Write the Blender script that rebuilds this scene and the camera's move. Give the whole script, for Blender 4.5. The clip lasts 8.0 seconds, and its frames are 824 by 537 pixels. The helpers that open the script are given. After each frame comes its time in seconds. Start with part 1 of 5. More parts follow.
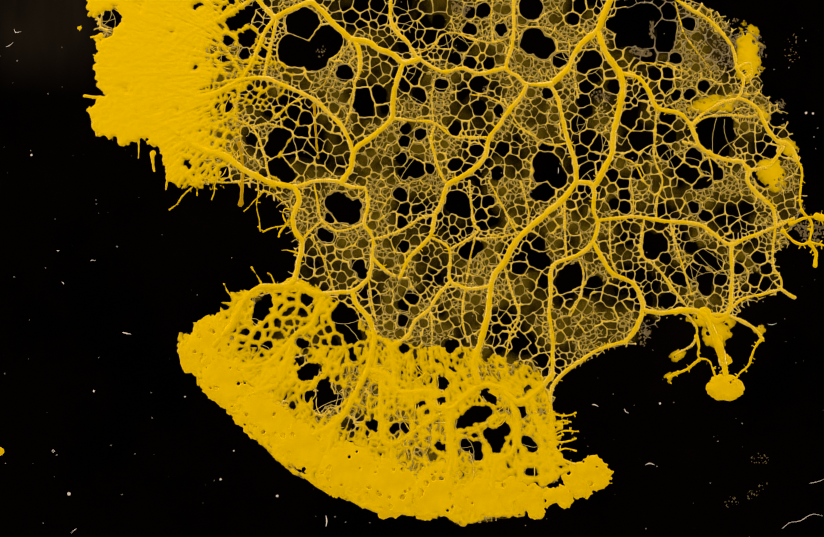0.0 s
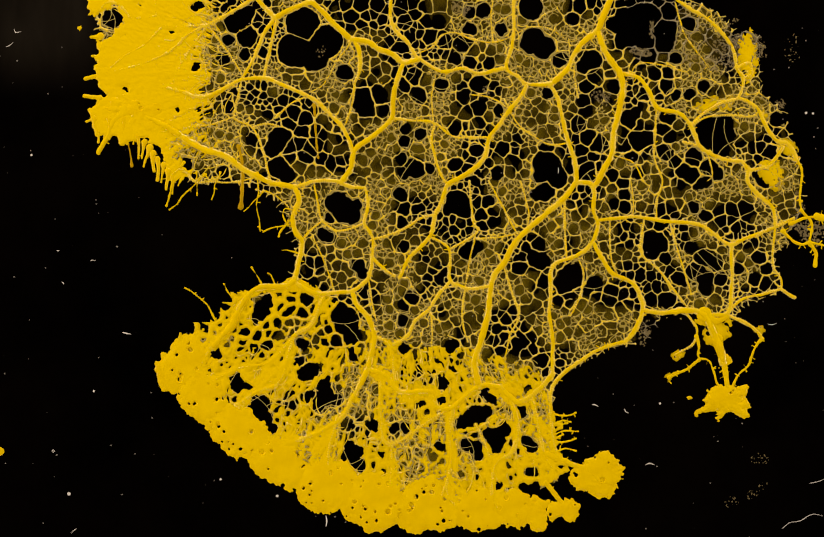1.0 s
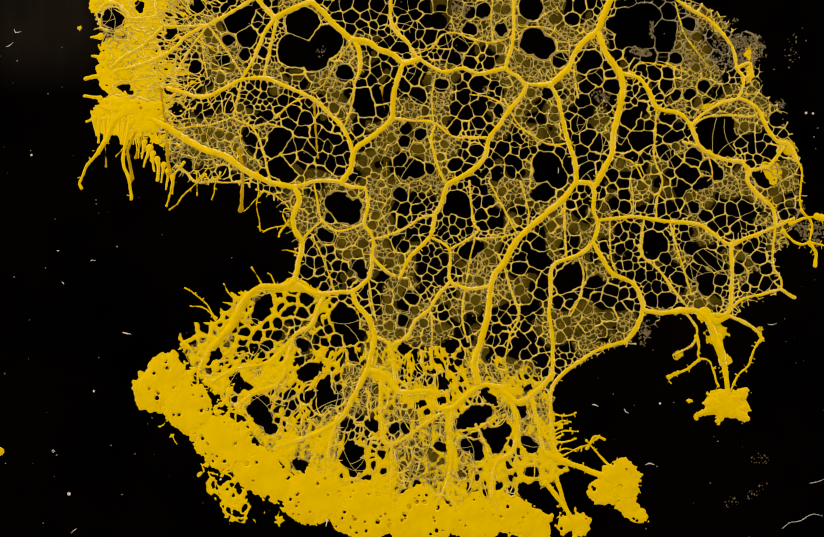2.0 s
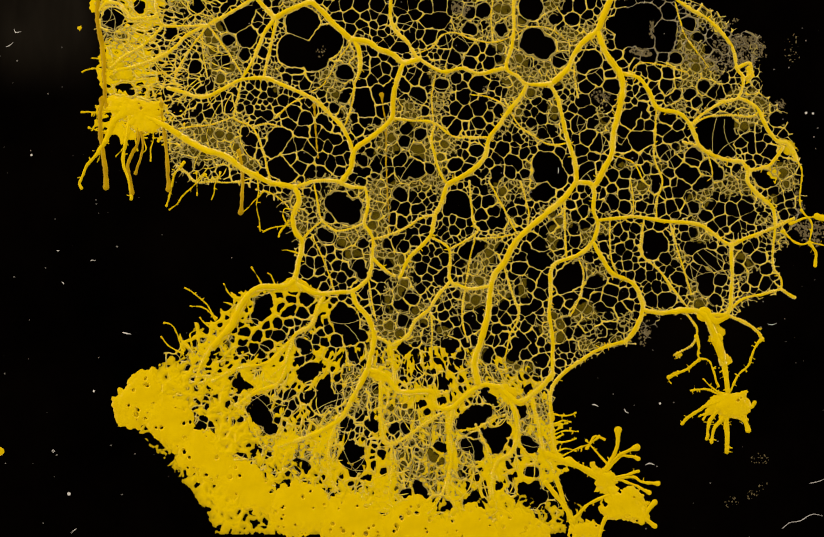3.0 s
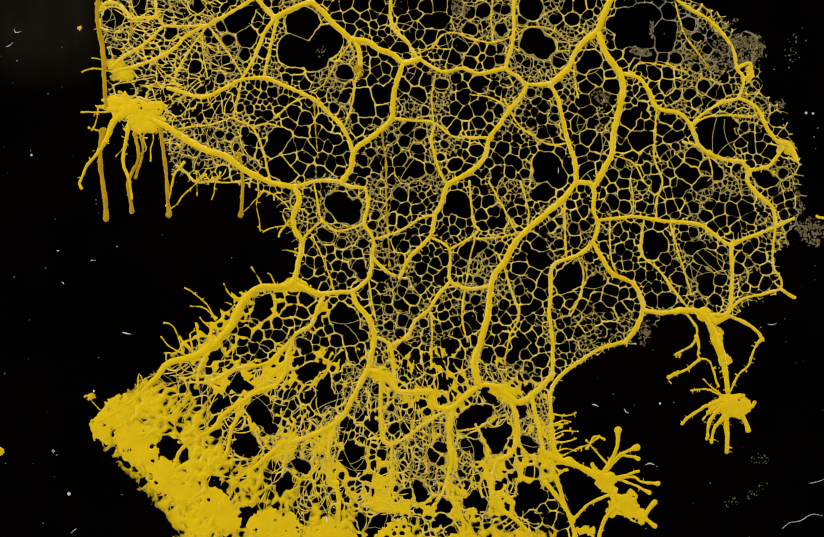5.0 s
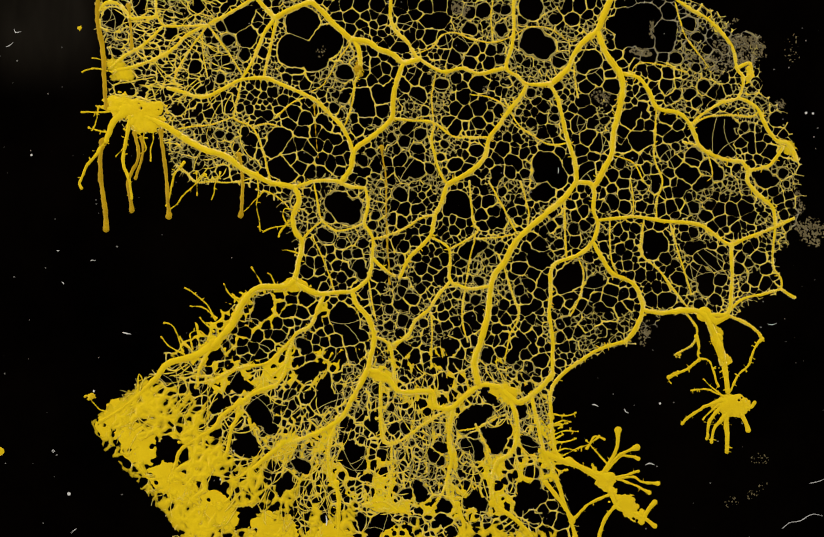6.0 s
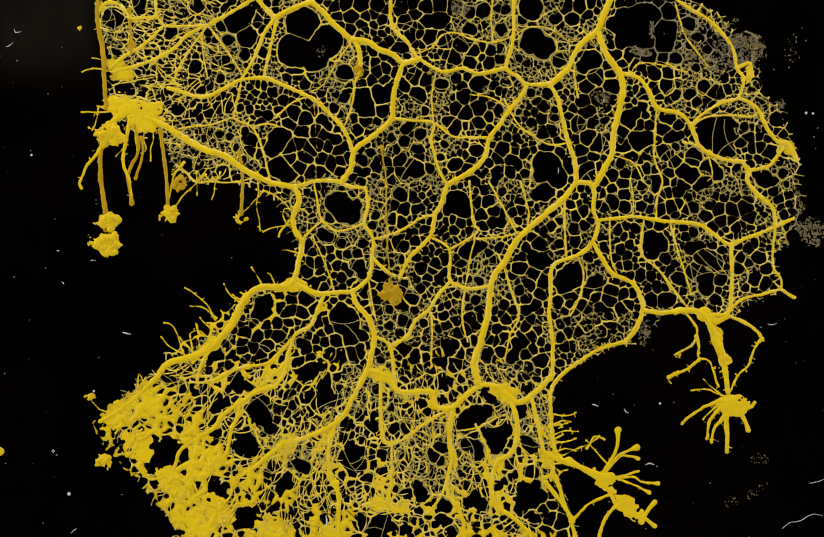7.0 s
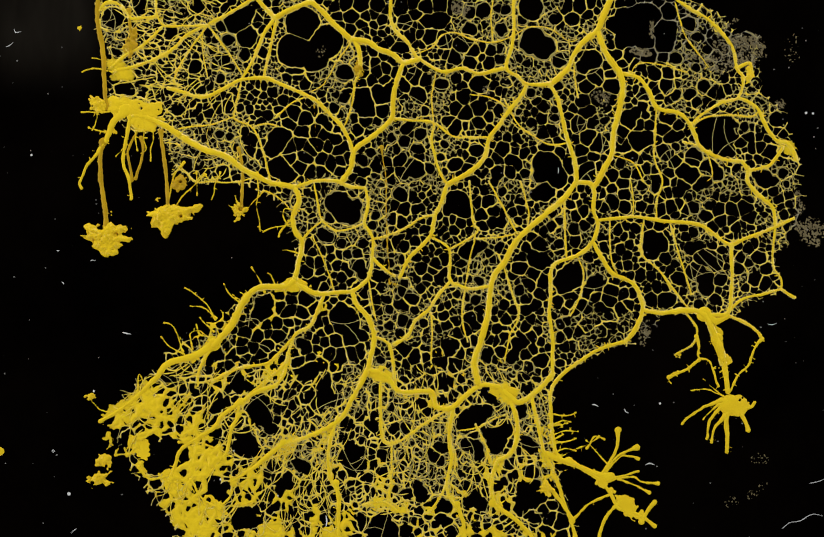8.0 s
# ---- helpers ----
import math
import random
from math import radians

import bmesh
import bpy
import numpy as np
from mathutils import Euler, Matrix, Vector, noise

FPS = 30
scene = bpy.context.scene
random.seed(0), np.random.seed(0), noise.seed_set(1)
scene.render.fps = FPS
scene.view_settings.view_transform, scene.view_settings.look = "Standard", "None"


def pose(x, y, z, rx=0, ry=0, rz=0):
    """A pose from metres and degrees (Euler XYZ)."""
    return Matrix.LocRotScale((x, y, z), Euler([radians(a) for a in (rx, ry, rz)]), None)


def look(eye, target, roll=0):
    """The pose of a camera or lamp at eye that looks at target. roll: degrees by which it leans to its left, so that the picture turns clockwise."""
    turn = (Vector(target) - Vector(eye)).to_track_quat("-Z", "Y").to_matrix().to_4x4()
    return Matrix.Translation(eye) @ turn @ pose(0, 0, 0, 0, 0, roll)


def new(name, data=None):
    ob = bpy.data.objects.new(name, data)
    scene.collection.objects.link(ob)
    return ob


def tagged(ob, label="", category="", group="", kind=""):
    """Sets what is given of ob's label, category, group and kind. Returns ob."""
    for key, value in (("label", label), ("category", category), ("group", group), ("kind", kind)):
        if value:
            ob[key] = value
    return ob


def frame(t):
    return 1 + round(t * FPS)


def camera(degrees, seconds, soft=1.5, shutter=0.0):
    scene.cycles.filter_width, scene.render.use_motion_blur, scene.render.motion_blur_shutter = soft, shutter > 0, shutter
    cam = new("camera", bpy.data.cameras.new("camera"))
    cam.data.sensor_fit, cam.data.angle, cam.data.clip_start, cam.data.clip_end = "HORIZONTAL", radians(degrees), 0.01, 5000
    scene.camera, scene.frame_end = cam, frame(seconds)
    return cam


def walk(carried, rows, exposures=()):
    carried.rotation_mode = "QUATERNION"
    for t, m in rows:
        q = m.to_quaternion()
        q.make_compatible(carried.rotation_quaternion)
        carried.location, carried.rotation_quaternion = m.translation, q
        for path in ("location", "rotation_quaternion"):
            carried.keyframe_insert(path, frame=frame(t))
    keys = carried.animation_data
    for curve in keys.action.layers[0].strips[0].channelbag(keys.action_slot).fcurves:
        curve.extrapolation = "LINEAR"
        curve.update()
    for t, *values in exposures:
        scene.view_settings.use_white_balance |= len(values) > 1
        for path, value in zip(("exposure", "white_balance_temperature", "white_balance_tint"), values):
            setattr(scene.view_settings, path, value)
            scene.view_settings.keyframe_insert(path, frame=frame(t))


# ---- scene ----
import functools

# Plan: tenths of a millimetre (U metres), x to the right, y towards the viewer's lower edge,
# on a black plate whose top is z = 0. A copy stand holds the still camera straight above.
U = 1e-4
CX, CY = 784.0, 511.0


def at(x, y, z=0.0):
    return Vector(((x - CX) * U, (CY - y) * U, z * U))


cam = camera(40, 8.0, soft=1.2)
EYE = (0, 0, 784 * U / math.tan(radians(20)))
STILL = pose(*EYE)
walk(cam, [(0, STILL), (8.0, STILL)],
     exposures=[(0, 0.0, 8000, 22), (1.5, 0.0, 7500, 18), (3.0, 0.0, 6950, 14), (4.5, 0.0, 6300, 10), (6.5, 0.0, 6000, 11), (8.0, 0.0, 5600, 10)])

# ---- light: the four low lamp panels of the copy stand, and a dim room ----
world = bpy.data.worlds.new("room")
scene.world = world
world.use_nodes = True
world.node_tree.nodes["Background"].inputs[0].default_value = (1.0, 0.95, 0.88, 1)
world.node_tree.nodes["Background"].inputs[1].default_value = 0.12


def panel(x, y, z, size, watts, tint):
    lamp = bpy.data.lights.new("lamp_panel", "AREA")
    lamp.shape, lamp.size, lamp.size_y, lamp.energy, lamp.color = "RECTANGLE", size, size * 0.6, watts, tint
    ob = new("lamp_panel", lamp)
    ob.matrix_basis = look((x, y, z), (0, 0, 0))
    return ob


for px, py, watts in ((0.0, 0.46, 1.9), (-0.46, 0.0, 1.5), (0.46, 0.0, 1.1), (0.0, -0.46, 0.9)):
    panel(px, py, 0.17, 0.30, watts, (1.0, 0.93, 0.82))


# ---- materials ----
def material(name):
    m = bpy.data.materials.new(name)
    m.use_nodes = True
    nt = m.node_tree
    return m, nt, nt.nodes["Principled BSDF"]


def link(nt, a, b):
    nt.links.new(a, b)


def tex(nt, scale, detail=4.0, rough=0.6, stretch=(1, 1, 1)):
    co = nt.nodes.new("ShaderNodeTexCoord")
    mp = nt.nodes.new("ShaderNodeMapping")
    mp.inputs["Scale"].default_value = stretch
    n = nt.nodes.new("ShaderNodeTexNoise")
    n.inputs["Scale"].default_value, n.inputs["Detail"].default_value, n.inputs["Roughness"].default_value = scale, detail, rough
    link(nt, co.outputs["Object"], mp.inputs[0])
    link(nt, mp.outputs[0], n.inputs["Vector"])
    return n.outputs["Fac"]


def ramp(nt, fac, stops):
    r = nt.nodes.new("ShaderNodeValToRGB")
    el = r.color_ramp.elements
    while len(el) < len(stops):
        el.new(0.5)
    for e, (p, c) in zip(el, stops):
        e.position, e.color = p, (*c, 1)
    link(nt, fac, r.inputs[0])
    return r.outputs[0]


def bump(nt, p, fac, strength, dist):
    b = nt.nodes.new("ShaderNodeBump")
    b.inputs["Strength"].default_value, b.inputs["Distance"].default_value = strength, dist
    link(nt, fac, b.inputs["Height"])
    link(nt, b.outputs[0], p.inputs["Normal"])


def slime_material(name, lo, hi, rough=0.42, spec=0.35, wet=0.0):
    m, nt, p = material(name)
    link(nt, ramp(nt, tex(nt, 260.0, 5), [(0.3, lo), (0.7, hi)]), p.inputs["Base Color"])
    p.inputs["Roughness"].default_value = rough
    p.inputs["Specular IOR Level"].default_value = spec
    p.inputs["Coat Weight"].default_value, p.inputs["Coat Roughness"].default_value = wet, 0.18
    bump(nt, p, tex(nt, 1800.0, 3), 0.2, 0.00008)
    return m


SLIME = slime_material("wet_yellow_slime", (0.74, 0.50, 0.001), (0.84, 0.59, 0.002), spec=0.10, wet=0.05)
VEIN = slime_material("yellow_vein", (0.72, 0.49, 0.001), (0.84, 0.60, 0.003), rough=0.5, spec=0.05)
STRAND = slime_material("yellow_string", (0.68, 0.50, 0.02), (0.80, 0.60, 0.05), spec=0.15, wet=0.2)
THREAD = slime_material("pale_thread", (0.46, 0.38, 0.11), (0.66, 0.54, 0.16), spec=0.2, wet=0.1)
BULB = slime_material("crinkled_yellow_slime", (0.64, 0.42, 0.001), (0.88, 0.61, 0.001), spec=0.08, wet=0.05)
# Darker amber than the vein yellow, for the strings and some of the blobs.
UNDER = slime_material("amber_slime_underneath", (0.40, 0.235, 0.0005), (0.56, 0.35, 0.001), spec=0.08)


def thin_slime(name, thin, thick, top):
    """Slime coloured by local height: the thin colour at the foot, blending to the thick one near top."""
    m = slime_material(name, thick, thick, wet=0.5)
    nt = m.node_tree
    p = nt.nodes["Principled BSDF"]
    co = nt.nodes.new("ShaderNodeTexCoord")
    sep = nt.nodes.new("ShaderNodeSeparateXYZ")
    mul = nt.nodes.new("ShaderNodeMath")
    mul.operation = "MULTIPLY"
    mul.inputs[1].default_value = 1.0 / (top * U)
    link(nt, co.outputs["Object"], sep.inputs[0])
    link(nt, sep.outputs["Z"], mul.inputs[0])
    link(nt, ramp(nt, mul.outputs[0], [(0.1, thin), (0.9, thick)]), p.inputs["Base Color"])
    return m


def film_material(name, stops, top, least, most, grain):
    """A film that is clear where it is thin and closes as it thickens: least to most cover from its foot to its top."""
    m, nt, p = material(name)
    co = nt.nodes.new("ShaderNodeTexCoord")
    sep = nt.nodes.new("ShaderNodeSeparateXYZ")
    deep = nt.nodes.new("ShaderNodeMapRange")
    deep.inputs["From Min"].default_value, deep.inputs["From Max"].default_value = 0.0, top * U
    link(nt, co.outputs["Object"], sep.inputs[0])
    link(nt, sep.outputs["Z"], deep.inputs["Value"])
    cover = nt.nodes.new("ShaderNodeMapRange")
    cover.inputs["To Min"].default_value, cover.inputs["To Max"].default_value = least, most
    link(nt, deep.outputs[0], cover.inputs["Value"])
    fine = nt.nodes.new("ShaderNodeMapRange")
    fine.inputs["From Min"].default_value, fine.inputs["From Max"].default_value = 0.25, 0.75
    fine.inputs["To Min"].default_value, fine.inputs["To Max"].default_value = 0.45, 1.5
    link(nt, tex(nt, grain, 4, 0.7), fine.inputs["Value"])
    mul = nt.nodes.new("ShaderNodeMath")
    mul.operation, mul.use_clamp = "MULTIPLY", True
    link(nt, cover.outputs[0], mul.inputs[0])
    link(nt, fine.outputs[0], mul.inputs[1])
    link(nt, ramp(nt, deep.outputs[0], stops), p.inputs["Base Color"])
    p.inputs["Roughness"].default_value, p.inputs["Specular IOR Level"].default_value = 0.45, 0.10
    bump(nt, p, tex(nt, 1500.0, 4), 0.25, 0.00008)
    clear = nt.nodes.new("ShaderNodeBsdfTransparent")
    mix = nt.nodes.new("ShaderNodeMixShader")
    link(nt, mul.outputs[0], mix.inputs[0])
    link(nt, clear.outputs[0], mix.inputs[1])
    link(nt, p.outputs[0], mix.inputs[2])
    link(nt, mix.outputs[0], nt.nodes["Material Output"].inputs["Surface"])
    return m


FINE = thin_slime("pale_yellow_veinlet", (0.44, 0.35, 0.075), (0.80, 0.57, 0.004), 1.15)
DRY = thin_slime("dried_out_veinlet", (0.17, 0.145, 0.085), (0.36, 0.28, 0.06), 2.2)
LACE = slime_material("thin_yellow_lace", (0.27, 0.215, 0.045), (0.40, 0.32, 0.07))
MEMBRANE = film_material("clear_yellow_membrane", [(0.0, (0.40, 0.29, 0.02)), (1.0, (0.60, 0.44, 0.02))], 1.2, 0.02, 0.26, 900.0)
FILM = film_material("thin_to_thick_yellow_slime", [(0.05, (0.34, 0.24, 0.004)), (0.45, (0.66, 0.46, 0.002)), (0.9, (0.80, 0.56, 0.001))], 2.4, 0.55, 3.2, 330.0)
DRIED = slime_material("dried_grey_film", (0.10, 0.078, 0.034), (0.20, 0.16, 0.075), rough=0.7, spec=0.1)
LINT = slime_material("white_lint", (0.55, 0.54, 0.50), (0.75, 0.74, 0.70), rough=0.8, spec=0.1)

PLATE, nt, p = material("black_wet_gel")
dark = ramp(nt, tex(nt, 26.0, 6), [(0.35, (0.0002, 0.0001, 0.0001)), (0.8, (0.0022, 0.0013, 0.0008))])
# Pale streaks put into the base colour for a reflection at upper left.
painted_reflection = ramp(nt, tex(nt, 34.0, 5, 0.65, (1.0, 0.28, 1.0)), [(0.35, (0.001, 0.0008, 0.0006)), (0.75, (0.017, 0.014, 0.010))])
co = nt.nodes.new("ShaderNodeTexCoord")
sep = nt.nodes.new("ShaderNodeSeparateXYZ")
link(nt, co.outputs["Object"], sep.inputs[0])


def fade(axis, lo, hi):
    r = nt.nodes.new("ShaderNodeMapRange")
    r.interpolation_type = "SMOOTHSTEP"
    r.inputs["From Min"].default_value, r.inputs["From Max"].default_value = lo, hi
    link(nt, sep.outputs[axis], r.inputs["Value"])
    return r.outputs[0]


# Soft-edged corner of the plate where the painted reflection shows.
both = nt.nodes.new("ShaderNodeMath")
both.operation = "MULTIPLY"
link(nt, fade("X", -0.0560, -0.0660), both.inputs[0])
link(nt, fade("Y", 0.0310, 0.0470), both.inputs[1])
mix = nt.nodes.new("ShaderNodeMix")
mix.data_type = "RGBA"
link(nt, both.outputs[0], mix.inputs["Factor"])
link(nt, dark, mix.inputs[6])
link(nt, painted_reflection, mix.inputs[7])
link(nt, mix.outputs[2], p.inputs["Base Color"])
p.inputs["Roughness"].default_value = 0.5
p.inputs["Specular IOR Level"].default_value = 0.0


# ---- small numeric tools ----
@functools.lru_cache(maxsize=None)
def noise_table(seed):
    return np.random.RandomState(seed).rand(256, 256).astype(np.float32) * 2 - 1


def vnoise(x, y, scale, seed):
    """Smooth value noise, -1 to 1."""
    tab = noise_table(seed)
    x, y = x / scale + 1000, y / scale + 1000
    xi, yi = np.floor(x).astype(np.int32), np.floor(y).astype(np.int32)
    fx, fy = (x - xi).astype(np.float32), (y - yi).astype(np.float32)
    fx, fy = fx * fx * (3 - 2 * fx), fy * fy * (3 - 2 * fy)
    a, b = tab[yi % 256, xi % 256], tab[yi % 256, (xi + 1) % 256]
    c, d = tab[(yi + 1) % 256, xi % 256], tab[(yi + 1) % 256, (xi + 1) % 256]
    return (a * (1 - fx) + b * fx) * (1 - fy) + (c * (1 - fx) + d * fx) * fy


def fbm(x, y, scale, seed, octaves=3):
    return sum(vnoise(x, y, scale / 2 ** k, seed + k) * 0.55 ** k for k in range(octaves))


def spline(pts, step=4.0):
    """Catmull-Rom curve through the points, resampled."""
    p = np.array([pts[0]] + list(pts) + [pts[-1]], float)
    out = []
    for i in range(1, len(p) - 2):
        n = max(2, int(np.hypot(*(p[i + 1] - p[i])[:2]) / step))
        t = np.linspace(0, 1, n, endpoint=False)[:, None]
        a, b, c, d = p[i - 1], p[i], p[i + 1], p[i + 2]
        out.append(0.5 * (2 * b + (c - a) * t + (2 * a - 5 * b + 4 * c - d) * t ** 2 + (3 * b - a - 3 * c + d) * t ** 3))
    return np.vstack(out + [p[-1:]])


def inside(poly, x, y):
    """Signed distance to a closed outline, positive inside."""
    q = np.array(poly, float)
    d2 = np.full(x.shape, 1e9)
    odd = np.zeros(x.shape, bool)
    for (ax, ay), (bx, by) in zip(q, np.roll(q, -1, 0)):
        ex, ey = bx - ax, by - ay
        t = np.clip(((x - ax) * ex + (y - ay) * ey) / (ex * ex + ey * ey), 0, 1)
        d2 = np.minimum(d2, (x - ax - t * ex) ** 2 + (y - ay - t * ey) ** 2)
        if ay != by:
            odd ^= ((ay > y) != (by > y)) & (x < ax + (y - ay) * ex / ey)
    return np.where(odd, 1, -1) * np.sqrt(d2)


def scatter(x0, y0, x1, y1, gap, tries, seed, keep=None, fixed=()):
    """Points at least gap(x, y) apart."""
    rs = np.random.RandomState(seed)
    c = rs.rand(tries, 2) * (x1 - x0, y1 - y0) + (x0, y0)
    g = gap(c[:, 0], c[:, 1])
    if keep is not None:
        ok = keep(c[:, 0], c[:, 1])
        c, g = c[ok], g[ok]
    free = np.ones(len(c), bool)
    for fx, fy, fr in fixed:
        free &= (c[:, 0] - fx) ** 2 + (c[:, 1] - fy) ** 2 >= 0.55 * (g + fr) ** 2
    size, bins, out = float(np.median(g)), {}, []
    for (x, y), r in zip(c[free].tolist(), g[free].tolist()):
        i, j, n, near = int(x // size), int(y // size), int(r // size) + 1, r * r
        if not any((px - x) ** 2 + (py - y) ** 2 < near for a in range(i - n, i + n + 1) for b in range(j - n, j + n + 1) for px, py in bins.get((a, b), ())):
            out.append((x, y))
            bins.setdefault((i, j), []).append((x, y))
    return np.array(out)


def cell_walls(X, Y, seeds, radius, group, width, seed, drop=0.08, reach=60.0, web=1.2, only=None, lots=None):
    """Height of a net of veins along the borders of cells grown from the seeds (units above the plate), and the distance to
    the nearest one. Borders between two lots of cells are stout veins, those inside a lot thin veinlets."""
    H, E = np.full(X.shape, -9.0, np.float32), np.full(X.shape, 40.0, np.float32)
    lots = np.zeros(len(seeds), int) if lots is None else lots
    B = 24
    xs, ys = X[0], Y[:, 0]
    for j in range(0, len(ys), B):
        for i in range(0, len(xs), B):
            if only is not None and not only[j:j + B, i:i + B].any():
                continue
            x, y = X[j:j + B, i:i + B].ravel(), Y[j:j + B, i:i + B].ravel()
            cx, cy = (x.min() + x.max()) / 2, (y.min() + y.max()) / 2
            near = np.where(np.hypot(seeds[:, 0] - cx, seeds[:, 1] - cy) < reach + 1.3 * radius)[0]
            if len(near) < 3:
                continue
            s, r = seeds[near].astype(np.float32), radius[near].astype(np.float32)
            P = (x[:, None] - s[:, 0]) ** 2 + (y[:, None] - s[:, 1]) ** 2 - r ** 2
            K = min(5, len(near))
            k = np.argpartition(P, K - 1, axis=1)[:, :K]
            k = np.take_along_axis(k, np.argsort(np.take_along_axis(P, k, 1), 1), 1)
            p = np.take_along_axis(P, k, 1)
            ia, ib = near[k[:, :1]], near[k[:, 1:]]
            gap = np.hypot(seeds[ia, 0] - seeds[ib, 0], seeds[ia, 1] - seeds[ib, 1]) + 1e-3
            lo, hi = np.minimum(ia, ib), np.maximum(ia, ib)
            rnd = np.modf(np.abs(np.sin(lo * 12.9898 + hi * 78.233 + seed) * 43758.5453))[0]
            stout = lots[ia] != lots[ib]
            none = (rnd < np.where(stout, 0.01, drop)) | (group[ia] == group[ib])
            w = width(x, y)[:, None] * np.where(stout, 0.72 + 1.25 * rnd ** 2, 0.24 + 0.42 * rnd)
            d = np.sort(np.where(none, 40.0, (p[:, 1:] - p[:, :1]) / (2 * gap) - w), 1)
            d = -web * np.log(np.exp(-d[:, 0] / web) + np.exp(-d[:, 1] / web))
            h = np.where(d < 0, 2.0 * (1 - np.exp(np.minimum(d, 0) / 1.2)), -1.35 * d)
            H[j:j + B, i:i + B] = h.reshape(min(B, len(ys) - j), -1)
            E[j:j + B, i:i + B] = d.reshape(min(B, len(ys) - j), -1) + 0.6
    return H, E


def lots_of(seeds, gap, box, seed):
    """The coarse cell that each seed falls in."""
    big = scatter(*box, gap, 9000, seed)
    return np.concatenate([((a[:, None] - big[None]) ** 2).sum(2).argmin(1) for a in np.array_split(seeds, len(seeds) // 400 + 1)])


def mesh_from(name, verts, quads):
    me = bpy.data.meshes.new(name)
    me.vertices.add(len(verts))
    me.vertices.foreach_set("co", np.ascontiguousarray(verts, np.float32).ravel())
    n = quads.shape[1]
    me.loops.add(quads.size)
    me.loops.foreach_set("vertex_index", np.ascontiguousarray(quads, np.int32).ravel())
    me.polygons.add(len(quads))
    me.polygons.foreach_set("loop_start", np.arange(0, quads.size, n, dtype=np.int32))
    me.polygons.foreach_set("use_smooth", np.ones(len(quads), bool))
    me.update(calc_edges=True)
    me.validate()
    return me


def relief(name, X, Y, H, mat, parent, label="", low=-1.2, kind=""):
    """A sheet of slime from heights on a regular lattice; only where it stands above low."""
    top = np.maximum(np.maximum(H[:-1, :-1], H[1:, :-1]), np.maximum(H[:-1, 1:], H[1:, 1:]))
    q = np.argwhere(top > low)
    if len(q) < 4:
        return None
    w = X.shape[1]
    j, i = q[:, 0], q[:, 1]
    quads = np.stack([j * w + i, (j + 1) * w + i, (j + 1) * w + i + 1, j * w + i + 1], 1)
    used, inv = np.unique(quads.ravel(), return_inverse=True)
    ox, oy = (X.min() + X.max()) / 2, (Y.min() + Y.max()) / 2
    v = np.stack([(X.ravel()[used] - ox) * U, (oy - Y.ravel()[used]) * U, np.maximum(H.ravel()[used], -8) * U], 1)
    ob = new(name, mesh_from(name, v, inv.reshape(-1, 4)))
    ob.data.materials.append(mat)
    ob.parent = parent
    ob.location = at(ox, oy)
    return tagged(ob, label=label, kind=kind)


